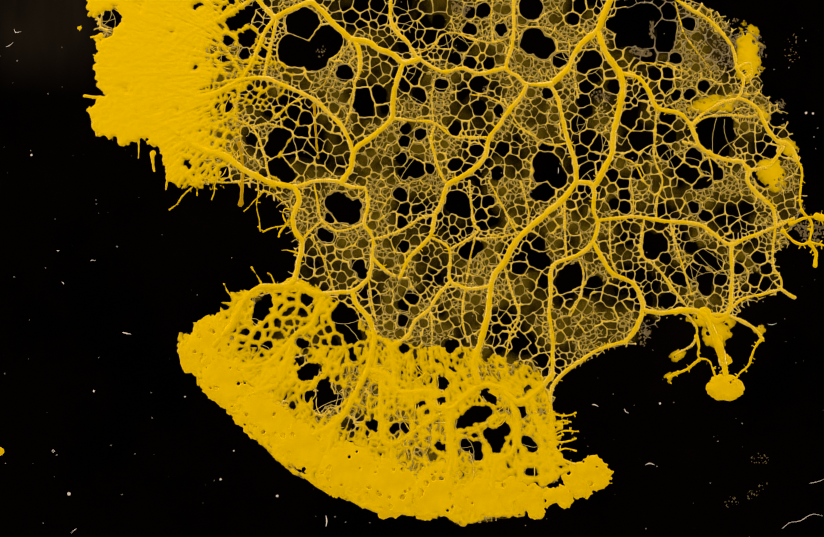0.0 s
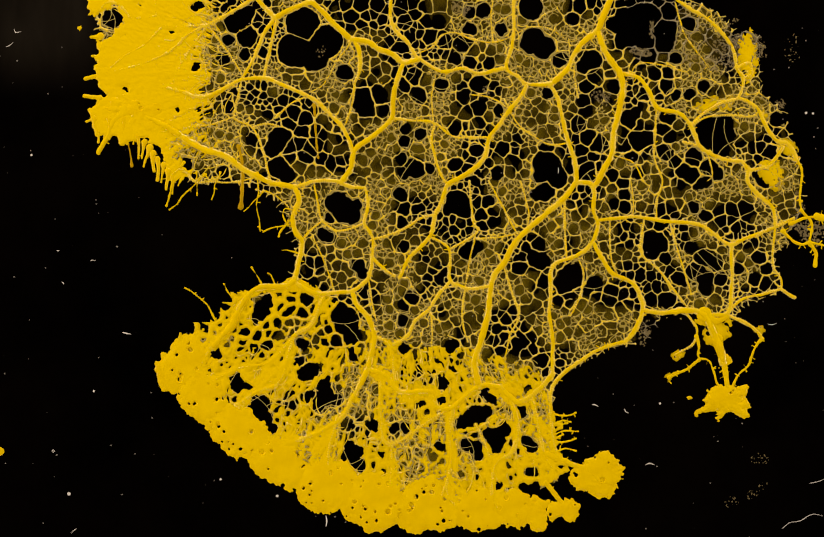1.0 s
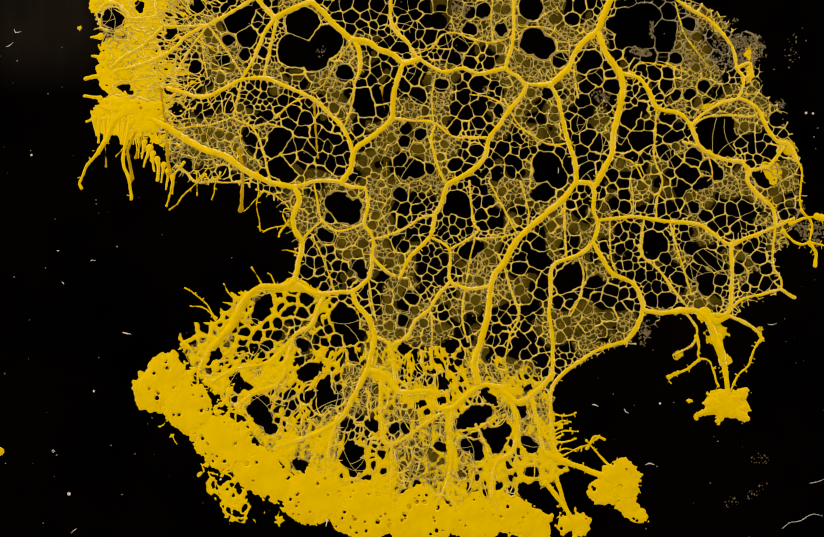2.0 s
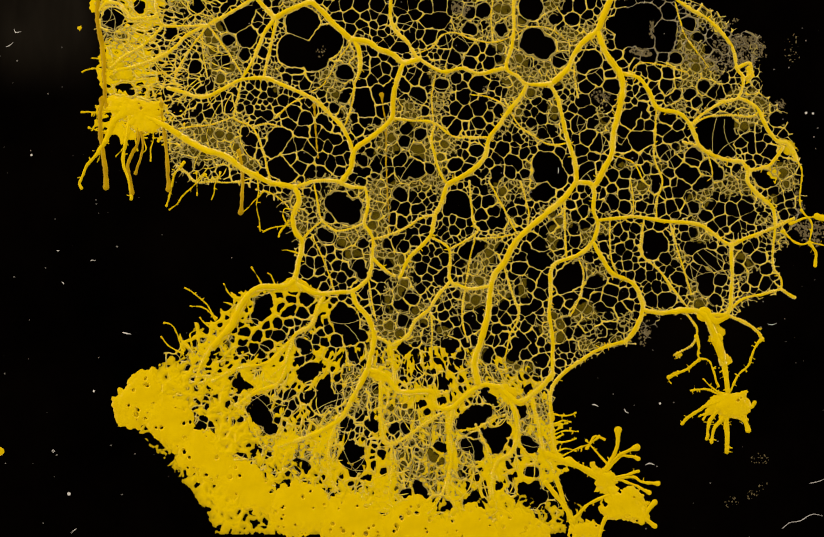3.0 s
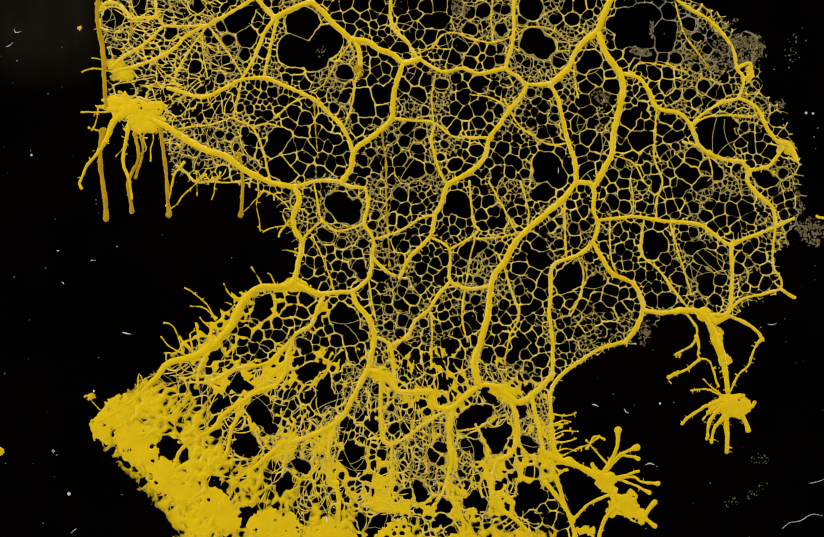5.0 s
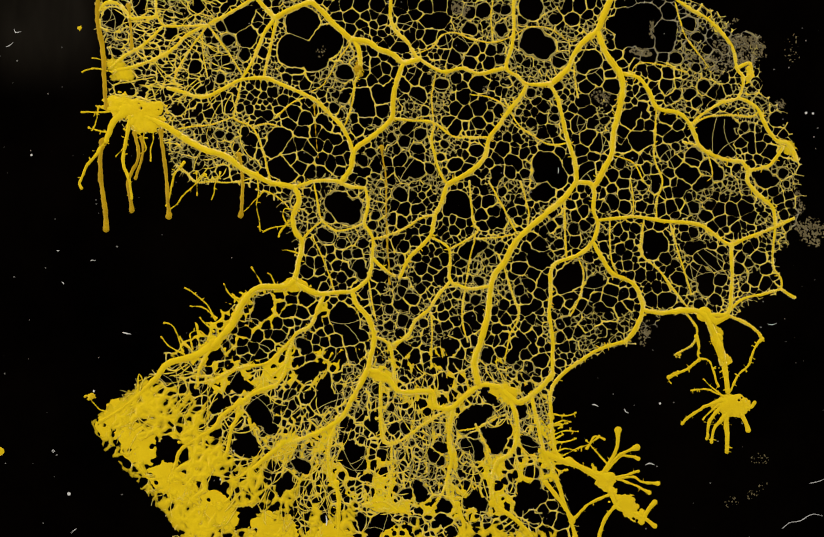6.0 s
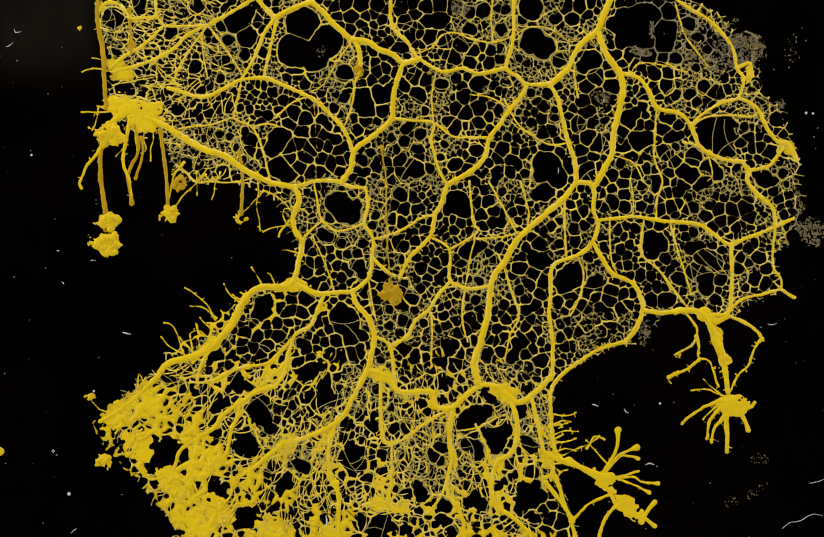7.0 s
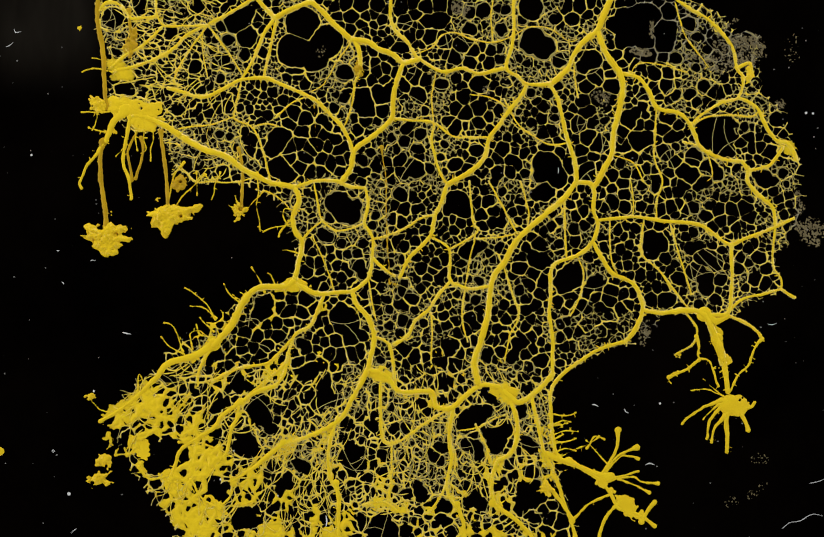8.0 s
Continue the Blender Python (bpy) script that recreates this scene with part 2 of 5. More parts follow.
def tube(name, pts, w0, w1, mat, parent, label="", z=0.0, seed=1, spurs=0.0, wob=1.3, tip=None):
    """A vein through the points, w0 to w1 wide, slightly flattened, uneven, with short side spurs."""
    rs = np.random.RandomState(seed)
    c = spline(pts)
    verts, quads = [], []

    def sweep(c, rad, sides, zc):
        n = len(c)
        d = np.gradient(c, axis=0)
        d /= np.linalg.norm(d, axis=1)[:, None] + 1e-9
        side = np.stack([-d[:, 1], d[:, 0]], 1)
        a = np.linspace(0, 2 * math.pi, sides, endpoint=False)
        base = sum(len(v) for v in verts)
        ring = c[:, None, :] + side[:, None, :] * (np.cos(a)[None, :, None] * rad[:, None, None])
        zz = zc[:, None] + np.sin(a)[None, :] * rad[:, None] * 0.40
        verts.append(np.concatenate([ring, zz[..., None]], 2).reshape(-1, 3))
        i, k = np.meshgrid(np.arange(n - 1), np.arange(sides), indexing="ij")
        i, k = i.ravel(), k.ravel()
        k2 = (k + 1) % sides
        quads.append(base + np.stack([i * sides + k, i * sides + k2, (i + 1) * sides + k2, (i + 1) * sides + k], 1))

    n = len(c)
    s = np.arange(n) * 4.0
    d = np.gradient(c, axis=0)
    d /= np.linalg.norm(d, axis=1)[:, None] + 1e-9
    amp = np.minimum(1, np.minimum(np.arange(n), np.arange(n)[::-1]) / 3.0)
    c = c + np.stack([-d[:, 1], d[:, 0]], 1) * (amp * wob * fbm(s, s * 0 + seed * 7.7, 26.0, seed))[:, None]
    rad = np.linspace(w0, w1, n) / 2 * (1 + 0.28 * fbm(s, s * 0 + seed * 3.1, 20.0, seed + 5))
    if tip:
        rad = rad * (1 + tip * np.exp(-((n - 1 - np.arange(n)) * 4.0 / (1.2 * w1 + 3)) ** 2))
    cap = np.minimum(1, np.sqrt(np.maximum(np.minimum(np.arange(n), np.arange(n)[::-1]), 0.02) / 1.5))
    rad = np.maximum(rad * cap, 0.15)
    sweep(c, rad, 8, z + rad * 0.45)
    for _ in range(int(1.7 * spurs * n * 4.0 / 20)):
        i = rs.randint(1, n - 1)
        sgn = rs.choice((-1, 1))
        out = np.array((-d[i, 1], d[i, 0])) * sgn + d[i] * rs.uniform(-0.6, 0.6)
        ln = rad[i] * 1.4 + rs.uniform(1.5, 6.5)
        t = np.linspace(0.3, 1, 4)[:, None]
        cc = c[i] + out * ln * t + np.array((-out[1], out[0])) * (rs.uniform(-2, 2) * t ** 2)
        sweep(cc, np.linspace(1.3, 0.5, 4), 5, np.full(4, z + 0.6))
    v, q = np.vstack(verts), np.vstack(quads)
    o = c[0]
    v = np.stack([(v[:, 0] - o[0]) * U, (o[1] - v[:, 1]) * U, v[:, 2] * U], 1)
    ob = new(name, mesh_from(name, v, q))
    ob.data.materials.append(mat)
    ob.parent = parent
    ob.location = at(*o)
    return tagged(ob, label=label)


def ribbon(name, pts, w0, w1, mat, parent, label="", z=0.0, seed=1, spurs=0.3, tip=None, high=3.0):
    """A flat vein with a flared root, ragged rims and a swollen tip."""
    rs = np.random.RandomState(seed)
    c = spline(pts, 2.0)
    n = len(c)
    run = np.arange(n) * 2.0
    w = np.linspace(w0, w1, n) * (1 + 0.15 * fbm(run, run * 0 + seed * 3.3, 16.0, seed)) * (1 + 0.7 * np.exp(-run / (0.8 * w0 + 2)))
    if tip:
        w = w * (1 + tip * np.exp(-((run[-1] - run) / (1.1 * w1 + 2)) ** 2))
    d = np.gradient(c, axis=0)
    d /= np.linalg.norm(d, axis=1)[:, None] + 1e-9
    c = c + np.stack([-d[:, 1], d[:, 0]], 1) * (1.2 * fbm(run, run * 0 + seed * 7.7, 24.0, seed + 2) * np.minimum(1, run / 8))[:, None]
    rows = [np.column_stack([c, w])]
    for _ in range(int(spurs * run[-1] / 9)):
        i = rs.randint(2, n)
        out = np.array((-d[i - 1, 1], d[i - 1, 0])) * rs.choice((-1, 1)) + d[i - 1] * rs.uniform(-0.5, 0.7)
        t = np.linspace(0, 1, 6)[:, None]
        cc = c[i - 1] + out * (w[i - 1] * 0.5 + rs.uniform(2, 6)) * t
        rows.append(np.column_stack([cc, np.linspace(2.6, 1.6, 6)]))
    c = np.vstack(rows)
    m = c[:, 2].max() + 5
    x, y = np.meshgrid(np.arange(c[:, 0].min() - m, c[:, 0].max() + m), np.arange(c[:, 1].min() - m, c[:, 1].max() + m))
    best = np.full(x.shape, -9.0)
    for k in range(0, len(c), 24):
        b = c[k:k + 24]
        best = np.maximum(best, (b[:, 2] * 0.47 - np.hypot(x[..., None] - b[:, 0], y[..., None] - b[:, 1])).max(2))
    best = best + 0.55 * fbm(x, y, 8, seed + 9)
    h = np.where(best > 0, high * (1 - np.exp(-best / 2.0)), 1.4 * best) + z
    return relief(name, x, y, h, mat, parent, label, z - 0.8)


# ---- plate ----
def slab(name, x0, y0, x1, y1, z0, z1, mat, round_edge):
    bm = bmesh.new()
    bmesh.ops.create_cube(bm, size=1)
    for v in bm.verts:
        v.co = Vector((x0 + (v.co.x + 0.5) * (x1 - x0), y0 + (v.co.y + 0.5) * (y1 - y0), z0 + (v.co.z + 0.5) * (z1 - z0)))
    bmesh.ops.bevel(bm, geom=bm.edges[:], offset=round_edge, segments=3, affect="EDGES")
    me = bpy.data.meshes.new(name)
    bm.to_mesh(me)
    bm.free()
    me.materials.append(mat)
    return new(name, me)


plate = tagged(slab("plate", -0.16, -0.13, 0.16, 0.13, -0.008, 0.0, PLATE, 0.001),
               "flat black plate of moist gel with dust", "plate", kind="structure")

colony = tagged(new("slime_mould"), "yellow slime mould spreading as branching veins over a black plate", "slime mould")
MOVES = []


def goes(ob, *rows):
    """Notes how a piece moves: rows of seconds and a shift (x, y, z) from where it was built."""
    if ob is not None:
        MOVES.append((ob, ob.location.copy(), rows))
    return ob


# ---- trunk veins ----
SEED = [10]
TRUNK = []
LATE = []


def vein(w0, w1, *pts, mat=VEIN, name="vein", spurs=0.5, z=0.0, label="", tip=None):
    SEED[0] += 1
    if not LATE:
        c = spline(pts)
        TRUNK.append(np.column_stack([c, np.linspace(w0, w1, len(c))]))
        return tube(name, pts, w0 * 0.58, w1 * 0.58, mat, colony, label, z, SEED[0], spurs * min(1.0, max(w0 - 4, 0) / 6), tip=tip)
    return ribbon(name, pts, w0, w1, mat, colony, label, z, SEED[0], spurs, tip)


# upper left
vein(9, 8, (190, 20), (205, 5), (225, 8), (243, 25), (250, 35), (285, 33), (297, 30))
vein(6, 6, (297, -20), (298, 25), (312, 48), (350, 50), (395, 48))
vein(8, 9, (395, 48), (425, 32), (460, 12), (495, -12))
vein(8, 9, (395, 48), (360, 65), (320, 100), (270, 122), (220, 135))
vein(5, 5, (395, 48), (375, 75), (345, 120), (330, 155))
vein(7, 10, (310, 50), (275, 85), (240, 105), (212, 128))
vein(5, 5, (395, 48), (430, 95), (460, 140))
vein(3, 3, (385, 60), (388, 110), (395, 150))
vein(10, 12, (470, -25), (500, 10), (523, 35))
vein(10, 8, (523, 35), (505, 60), (492, 90), (478, 120), (460, 150))
vein(8, 7, (526, 38), (520, 70), (510, 110), (502, 148))
vein(13, 15, (523, 35), (555, 18), (590, 5), (605, 15), (640, 50), (668, 75))
vein(9, 10, (320, 168), (345, 175), (385, 185), (420, 172), (460, 152), (503, 148), (523, 155), (580, 180), (605, 195), (630, 220), (650, 240), (663, 265), (672, 292))
vein(9, 17, (252, 220), (285, 226), (315, 240), (345, 260))
vein(5, 4, (328, 332), (346, 322), (372, 346), (402, 346), (440, 347), (470, 342), (496, 335))
vein(4, 4, (500, 362), (522, 370), (540, 384), (556, 402))
vein(17, 13, (345, 260), (390, 285), (430, 298), (460, 320), (510, 345), (560, 357))
vein(4, 6, (460, 152), (450, 200), (447, 225), (480, 243), (500, 285), (508, 320), (515, 348))
vein(5, 4, (340, 245), (375, 240), (410, 235), (450, 220))
vein(4, 4, (480, 243), (505, 235), (530, 240))
vein(5, 4, (523, 225), (550, 200), (580, 185))
# upper middle
vein(15, 13, (668, 75), (700, 80), (720, 93), (750, 105), (768, 120), (798, 112))
vein(8, 11, (745, -25), (743, 30), (752, 58), (775, 80), (790, 105), (800, 113), (830, 132), (850, 137), (880, 130), (910, 140), (940, 135), (962, 130))
vein(9, 10, (977, -25), (978, 40), (975, 85), (963, 130), (985, 145), (1003, 160), (1048, 160))
vein(10, 13, (1003, 160), (990, 185), (965, 215), (945, 245), (930, 265), (925, 290), (915, 310), (890, 330), (850, 352))
vein(12, 14, (768, 120), (755, 155), (748, 190), (745, 225), (715, 255), (680, 280), (672, 295), (668, 320), (650, 347))
vein(7, 7, (745, 225), (790, 230), (825, 235), (820, 265), (828, 300), (838, 330), (850, 352))
vein(6, 6, (832, 236), (860, 260), (900, 262), (938, 262))
vein(12, 8, (672, 75), (683, 95), (685, 130), (676, 155))
vein(6, 4, (676, 155), (670, 200), (655, 240))
vein(4, 3, (668, 80), (640, 120), (615, 160), (590, 175))
vein(4, 4, (825, 235), (822, 190), (830, 135))
vein(4, 4, (793, 102), (825, 88), (840, 68), (865, 62), (900, 75), (940, 80), (977, 68))
vein(4, 4, (938, 82), (935, 40), (938, -10))
vein(3, 3, (977, 68), (1010, 52), (1046, 55), (1080, 78), (1100, 75))
vein(4, 5, (960, 190), (985, 235), (1020, 262), (1046, 275), (1080, 272))
vein(4, 4, (895, 180), (930, 185), (965, 205))
# upper right
vein(16, 14, (1175, -30), (1150, 25), (1137, 57), (1110, 80), (1092, 105), (1080, 130), (1055, 155), (1046, 162))
vein(15, 15, (1137, 57), (1150, 95), (1165, 120), (1180, 140), (1185, 170), (1178, 210), (1168, 250), (1165, 290), (1150, 320), (1138, 345), (1130, 355))
vein(9, 12, (1046, 162), (1060, 185), (1068, 215), (1078, 260), (1088, 290), (1095, 320), (1096, 348))
vein(5, 4, (1092, 105), (1093, 150), (1100, 185))
vein(11, 9, (1182, 140), (1215, 148), (1235, 175), (1250, 205), (1290, 215), (1312, 235), (1330, 275), (1350, 292), (1385, 305), (1410, 308), (1425, 325))
vein(9, 8, (1425, 325), (1455, 318), (1470, 310), (1490, 280))
vein(9, 7, (1270, -15), (1310, 15), (1345, 35), (1375, 65), (1395, 95), (1403, 130), (1415, 150), (1405, 185), (1375, 195), (1340, 215), (1315, 240))
vein(8, 12, (1405, 185), (1440, 205), (1455, 235), (1475, 265), (1500, 275), (1515, 302), spurs=0.8)
vein(6, 5, (1315, 240), (1345, 222), (1400, 220), (1430, 222), (1445, 210))
vein(5, 4, (1250, 205), (1247, 250), (1245, 300), (1260, 345), (1250, 380), (1248, 420))
vein(5, 3, (1285, 5), (1300, 60), (1320, 90), (1350, 130))
vein(4, 4, (1165, 295), (1205, 310), (1225, 345))
vein(3, 3, (1200, 145), (1215, 122), (1260, 125), (1310, 140))
vein(5, 4, (1300, 270), (1340, 285), (1355, 330), (1345, 345))
vein(12, 9, (1425, 325), (1422, 345), (1440, 368), (1455, 382), (1472, 400), (1475, 430))
vein(10, 8, (1403, 130), (1425, 120), (1430, 140), (1415, 150))
# middle
vein(13, 13, (560, 355), (570, 380), (558, 410), (562, 440), (575, 460), (568, 500), (562, 530))
vein(17, 16, (562, 530), (545, 545), (490, 549), (462, 577), (440, 620), (402, 662))
vein(9, 6, (402, 662), (385, 690), (377, 712), (377, 735))
vein(10, 9, (560, 357), (600, 345), (640, 345), (665, 355), (695, 358))
vein(8, 10, (695, 358), (700, 390), (693, 425), (710, 455), (708, 490), (700, 530), (670, 555))
vein(10, 14, (670, 555), (640, 557), (600, 558), (565, 540))
vein(5, 6, (598, 347), (605, 390), (613, 420), (645, 440), (693, 425))
vein(6, 7, (613, 420), (590, 440), (575, 458))
vein(4, 4, (595, 450), (615, 490), (625, 520), (637, 556))
vein(11, 9, (850, 352), (840, 385), (828, 410), (818, 450), (780, 490), (760, 530))
vein(7, 9, (818, 450), (855, 475), (855, 530), (875, 545), (900, 550), (935, 543))
vein(13, 17, (1096, 345), (1075, 375), (1035, 410), (1000, 440), (975, 470), (960, 500), (940, 525), (932, 560), (928, 600), (915, 650), (903, 690), (912, 735))
vein(8, 10, (858, 535), (835, 560), (815, 590), (790, 610), (775, 640), (750, 655))
vein(12, 14, (670, 555), (680, 580), (700, 605), (712, 640), (703, 690), (700, 705))
vein(9, 8, (708, 490), (730, 512), (750, 525))
vein(9, 8, (712, 640), (740, 655), (748, 690), (752, 730))
vein(10, 7, (618, 558), (605, 590), (590, 620), (560, 640), (545, 690))
vein(5, 4, (820, 595), (822, 640), (820, 690))
vein(4, 4, (1000, 440), (960, 450), (908, 455))
vein(5, 6, (893, 345), (900, 420), (908, 442), (855, 475))
vein(4, 5, (930, 345), (960, 400), (985, 445))
vein(6, 6, (705, 458), (760, 440), (800, 415), (826, 410))
vein(5, 4, (958, 505), (975, 560), (988, 602), (970, 640), (960, 690))
vein(4, 4, (1003, 440), (1005, 400), (990, 345))
vein(4, 4, (905, 440), (880, 590), (890, 650))
vein(4, 4, (700, 520), (708, 580), (716, 610))
# middle right
vein(11, 9, (1096, 347), (1128, 353), (1130, 400), (1138, 430), (1125, 465), (1100, 485), (1060, 500), (1048, 520), (1048, 560), (1045, 600), (1052, 660), (1050, 720))
vein(10, 12, (1128, 460), (1145, 490), (1165, 520), (1205, 540), (1220, 570), (1223, 590), (1210, 625), (1190, 650))
vein(9, 10, (1135, 420), (1180, 415), (1210, 412), (1260, 420), (1330, 428), (1370, 455), (1390, 467))
vein(9, 7, (1390, 467), (1430, 450), (1480, 430), (1510, 415))
vein(10, 10, (1391, 467), (1393, 510), (1392, 550), (1385, 595), (1340, 600))
vein(6, 6, (1475, 430), (1470, 500), (1485, 530), (1486, 550))
vein(7, 9, (1486, 550), (1500, 560), (1512, 566), tip=0.5)
vein(6, 7, (1486, 550), (1450, 560), (1410, 570), (1385, 595))
vein(10, 20, (1223, 590), (1260, 595), (1305, 590), (1340, 600), (1360, 640), (1372, 670), (1376, 690))
vein(5, 6, (1225, 420), (1220, 480), (1255, 515), (1280, 550), (1310, 588))
vein(5, 5, (1275, 425), (1290, 480), (1300, 510), (1315, 560))
vein(10, 8, (1190, 650), (1140, 665), (1100, 690), (1070, 712), (1050, 740), (1048, 790), (1055, 850), (1066, 872), (1095, 885))
vein(7, 9, (1385, 600), (1420, 615), (1440, 630), (1450, 645), tip=0.3)
vein(6, 5, (1305, 595), (1325, 625), (1318, 655), (1285, 675), (1293, 680))
vein(6, 5, (1074, 378), (1075, 450), (1078, 492))
vein(4, 4, (1160, 420), (1163, 490), (1175, 522))
vein(5, 5, (1098, 487), (1110, 520), (1105, 560), (1085, 600))
vein(4, 4, (1200, 345), (1205, 380), (1203, 412))
# lower fan
vein(7, 10, (545, 688), (540, 712), (525, 735))
vein(11, 11, (525, 735), (490, 745), (462, 764), (449, 772))
vein(8, 8, (455, 768), (453, 784))
vein(13, 11, (700, 702), (670, 760), (645, 800), (600, 825), (530, 850))
vein(13, 12, (700, 702), (735, 715), (760, 745), (800, 745), (822, 748), (832, 775), (860, 775), (890, 750), (920, 732), (955, 738))
vein(15, 12, (955, 738), (985, 765), (1020, 745), (1052, 712))
vein(12, 9, (862, 775), (855, 830), (860, 870), (850, 920), (855, 945), (872, 970))
vein(13, 9, (970, 755), (985, 810), (975, 860), (945, 880), (935, 930), (945, 965))
vein(9, 9, (1010, 752), (1020, 790), (1035, 860), (1050, 890), (1058, 915))
vein(8, 7, (725, 725), (725, 800), (732, 840), (760, 840), (805, 808), (850, 780))
vein(9, 9, (642, 795), (625, 860), (630, 910), (640, 930))
vein(5, 5, (745, 840), (745, 900), (740, 950))
vein(6, 6, (690, 962), (730, 955), (765, 978))
vein(6, 6, (905, 808), (925, 850), (935, 880))
vein(4, 4, (870, 820), (905, 815), (945, 795), (960, 790))
vein(7, 7, (560, 640), (510, 690), (455, 700), (405, 725))
vein(6, 6, (545, 690), (500, 730), (455, 768))
vein(6, 6, (850, 920), (830, 960), (815, 975))


# ---- vein net between the trunks ----
BODY = [(185, -60), (186, 40), (210, 100), (205, 150), (215, 195), (235, 240), (310, 255), (335, 325), (370, 345),
        (430, 338), (500, 362), (540, 390), (553, 440), (570, 470), (555, 535), (490, 550), (440, 590), (395, 640),
        (335, 662), (300, 705), (240, 745), (205, 795), (235, 865), (280, 935), (332, 1000), (365, 1075), (1100, 1075),
        (1100, 1010), (1070, 930), (1048, 870), (1046, 790), (1046, 745), (1075, 705), (1140, 668), (1190, 655),
        (1235, 645), (1255, 600), (1310, 594), (1385, 600), (1410, 578), (1484, 552), (1472, 480), (1500, 465),
        (1510, 420), (1522, 400), (1524, 320), (1500, 275), (1488, 215), (1450, 180), (1440, 120), (1445, 66),
        (1400, 66), (1380, 40), (1350, 15), (1290, 0), (1280, -60)]
# open meshes of the net, region by region: centre and size of each
MESHES = []


def meshes(region, *cells):
    MESHES.extend(cells)


meshes("upper left", (215, 35, 22), (265, 12, 14), (240, 45, 10), (262, 60, 10), (275, 45, 8), (285, 70, 9), (320, 35, 10), (335, 32, 9), (350, 25, 10), (375, 15, 14), (345, 10, 9), (325, 62, 13), (300, 75, 8), (325, 112, 10), (290, 112, 9), (322, 132, 10), (345, 140, 10), (395, 62, 9), (410, 75, 9), (405, 95, 10), (425, 112, 14), (435, 130, 10), (410, 122, 9), (370, 128, 13), (395, 140, 8), (400, 165, 9), (385, 170, 8), (420, 150, 10), (372, 160, 8), (360, 180, 9))
meshes("upper left", (325, 170, 12), (265, 135, 8), (300, 170, 8), (280, 175, 8), (237, 168, 13), (225, 125, 8), (450, 40, 26), (470, 70, 22), (435, 75, 12), (420, 50, 10), (470, 25, 12), (465, 105, 12))
meshes("upper middle", (575, 45, 34), (620, 80, 34), (560, 95, 34), (600, 110, 26), (640, 55, 14), (500, 100, 13), (498, 78, 9), (660, 8, 10), (685, 10, 12), (672, 30, 10), (668, 60, 8), (720, 10, 10), (728, 38, 9), (742, 76, 8), (770, 45, 14), (760, 25, 8), (765, 8, 9), (760, 90, 11), (720, 137, 8), (735, 132, 9), (751, 137, 9), (655, 140, 18), (720, 180, 16), (738, 180, 11), (765, 163, 9), (640, 180, 8), (655, 185, 11), (690, 190, 24), (695, 210, 16), (665, 180, 10))
meshes("upper middle", (545, 150, 8), (580, 160, 10), (520, 175, 10), (540, 190, 8))
meshes("top", (1015, 78, 26), (1035, 90, 24), (843, 78, 15), (817, 72, 13), (835, 40, 12), (810, 42, 10), (810, 12, 11), (833, 8, 10), (868, 15, 10), (893, 22, 13), (893, 55, 15), (883, 80, 18), (900, 95, 10), (867, 110, 13), (895, 120, 13), (917, 88, 9), (935, 95, 11), (930, 123, 12), (952, 92, 9), (953, 115, 10), (955, 57, 13), (920, 20, 15), (962, 20, 11), (947, 17, 9), (1010, 15, 24), (993, 37, 9), (1053, 37, 11), (1067, 115, 15), (988, 110, 8), (1003, 120, 8))
meshes("top", (838, 163, 15), (810, 153, 11), (790, 143, 14), (800, 182, 15), (865, 147, 11), (913, 160, 16))
meshes("top right", (883, 183, 11), (1010, 177, 10), (1043, 177, 12), (1063, 163, 9), (1080, 12, 9), (1105, 12, 13), (1125, 8, 8), (1092, 38, 12), (1120, 30, 8), (1185, 30, 14), (1170, 45, 18), (1200, 60, 28), (1210, 30, 20), (1235, 25, 20), (1185, 75, 14), (1225, 80, 16), (1270, 60, 20), (1265, 85, 16), (1275, 20, 14), (1310, 45, 14), (1325, 70, 10), (1312, 85, 9), (1285, 112, 13), (1265, 110, 8), (1235, 110, 12), (1220, 130, 9), (1245, 140, 12), (1270, 140, 12), (1175, 105, 8), (1195, 110, 9))
meshes("top right", (1185, 120, 8), (1125, 115, 20), (1110, 130, 12), (1132, 145, 12), (1115, 165, 13), (1105, 150, 9), (1110, 190, 13), (1135, 185, 9), (1170, 165, 13), (1165, 185, 9))
meshes("right shoulder", (1225, 180, 14), (1210, 170, 8), (1270, 165, 15), (1285, 180, 12), (1310, 180, 12), (1340, 165, 14), (1325, 195, 10), (1355, 175, 9), (1372, 180, 9), (1385, 172, 8), (1325, 110, 9), (1345, 95, 9), (1325, 130, 9), (1360, 205, 8), (1480, 225, 15), (1460, 245, 10), (1462, 265, 8), (1465, 290, 13), (1450, 280, 8))
meshes("left bay", (298, 208, 15), (338, 208, 13), (355, 235, 9), (370, 215, 8), (380, 225, 9), (400, 215, 10), (415, 205, 9), (435, 205, 12), (455, 205, 8), (475, 210, 9), (400, 250, 8), (420, 255, 9), (440, 260, 8), (390, 262, 8), (450, 280, 9), (335, 275, 8), (460, 305, 9), (475, 290, 9), (480, 265, 12), (355, 312, 13), (390, 330, 10), (425, 325, 13), (465, 250, 10))
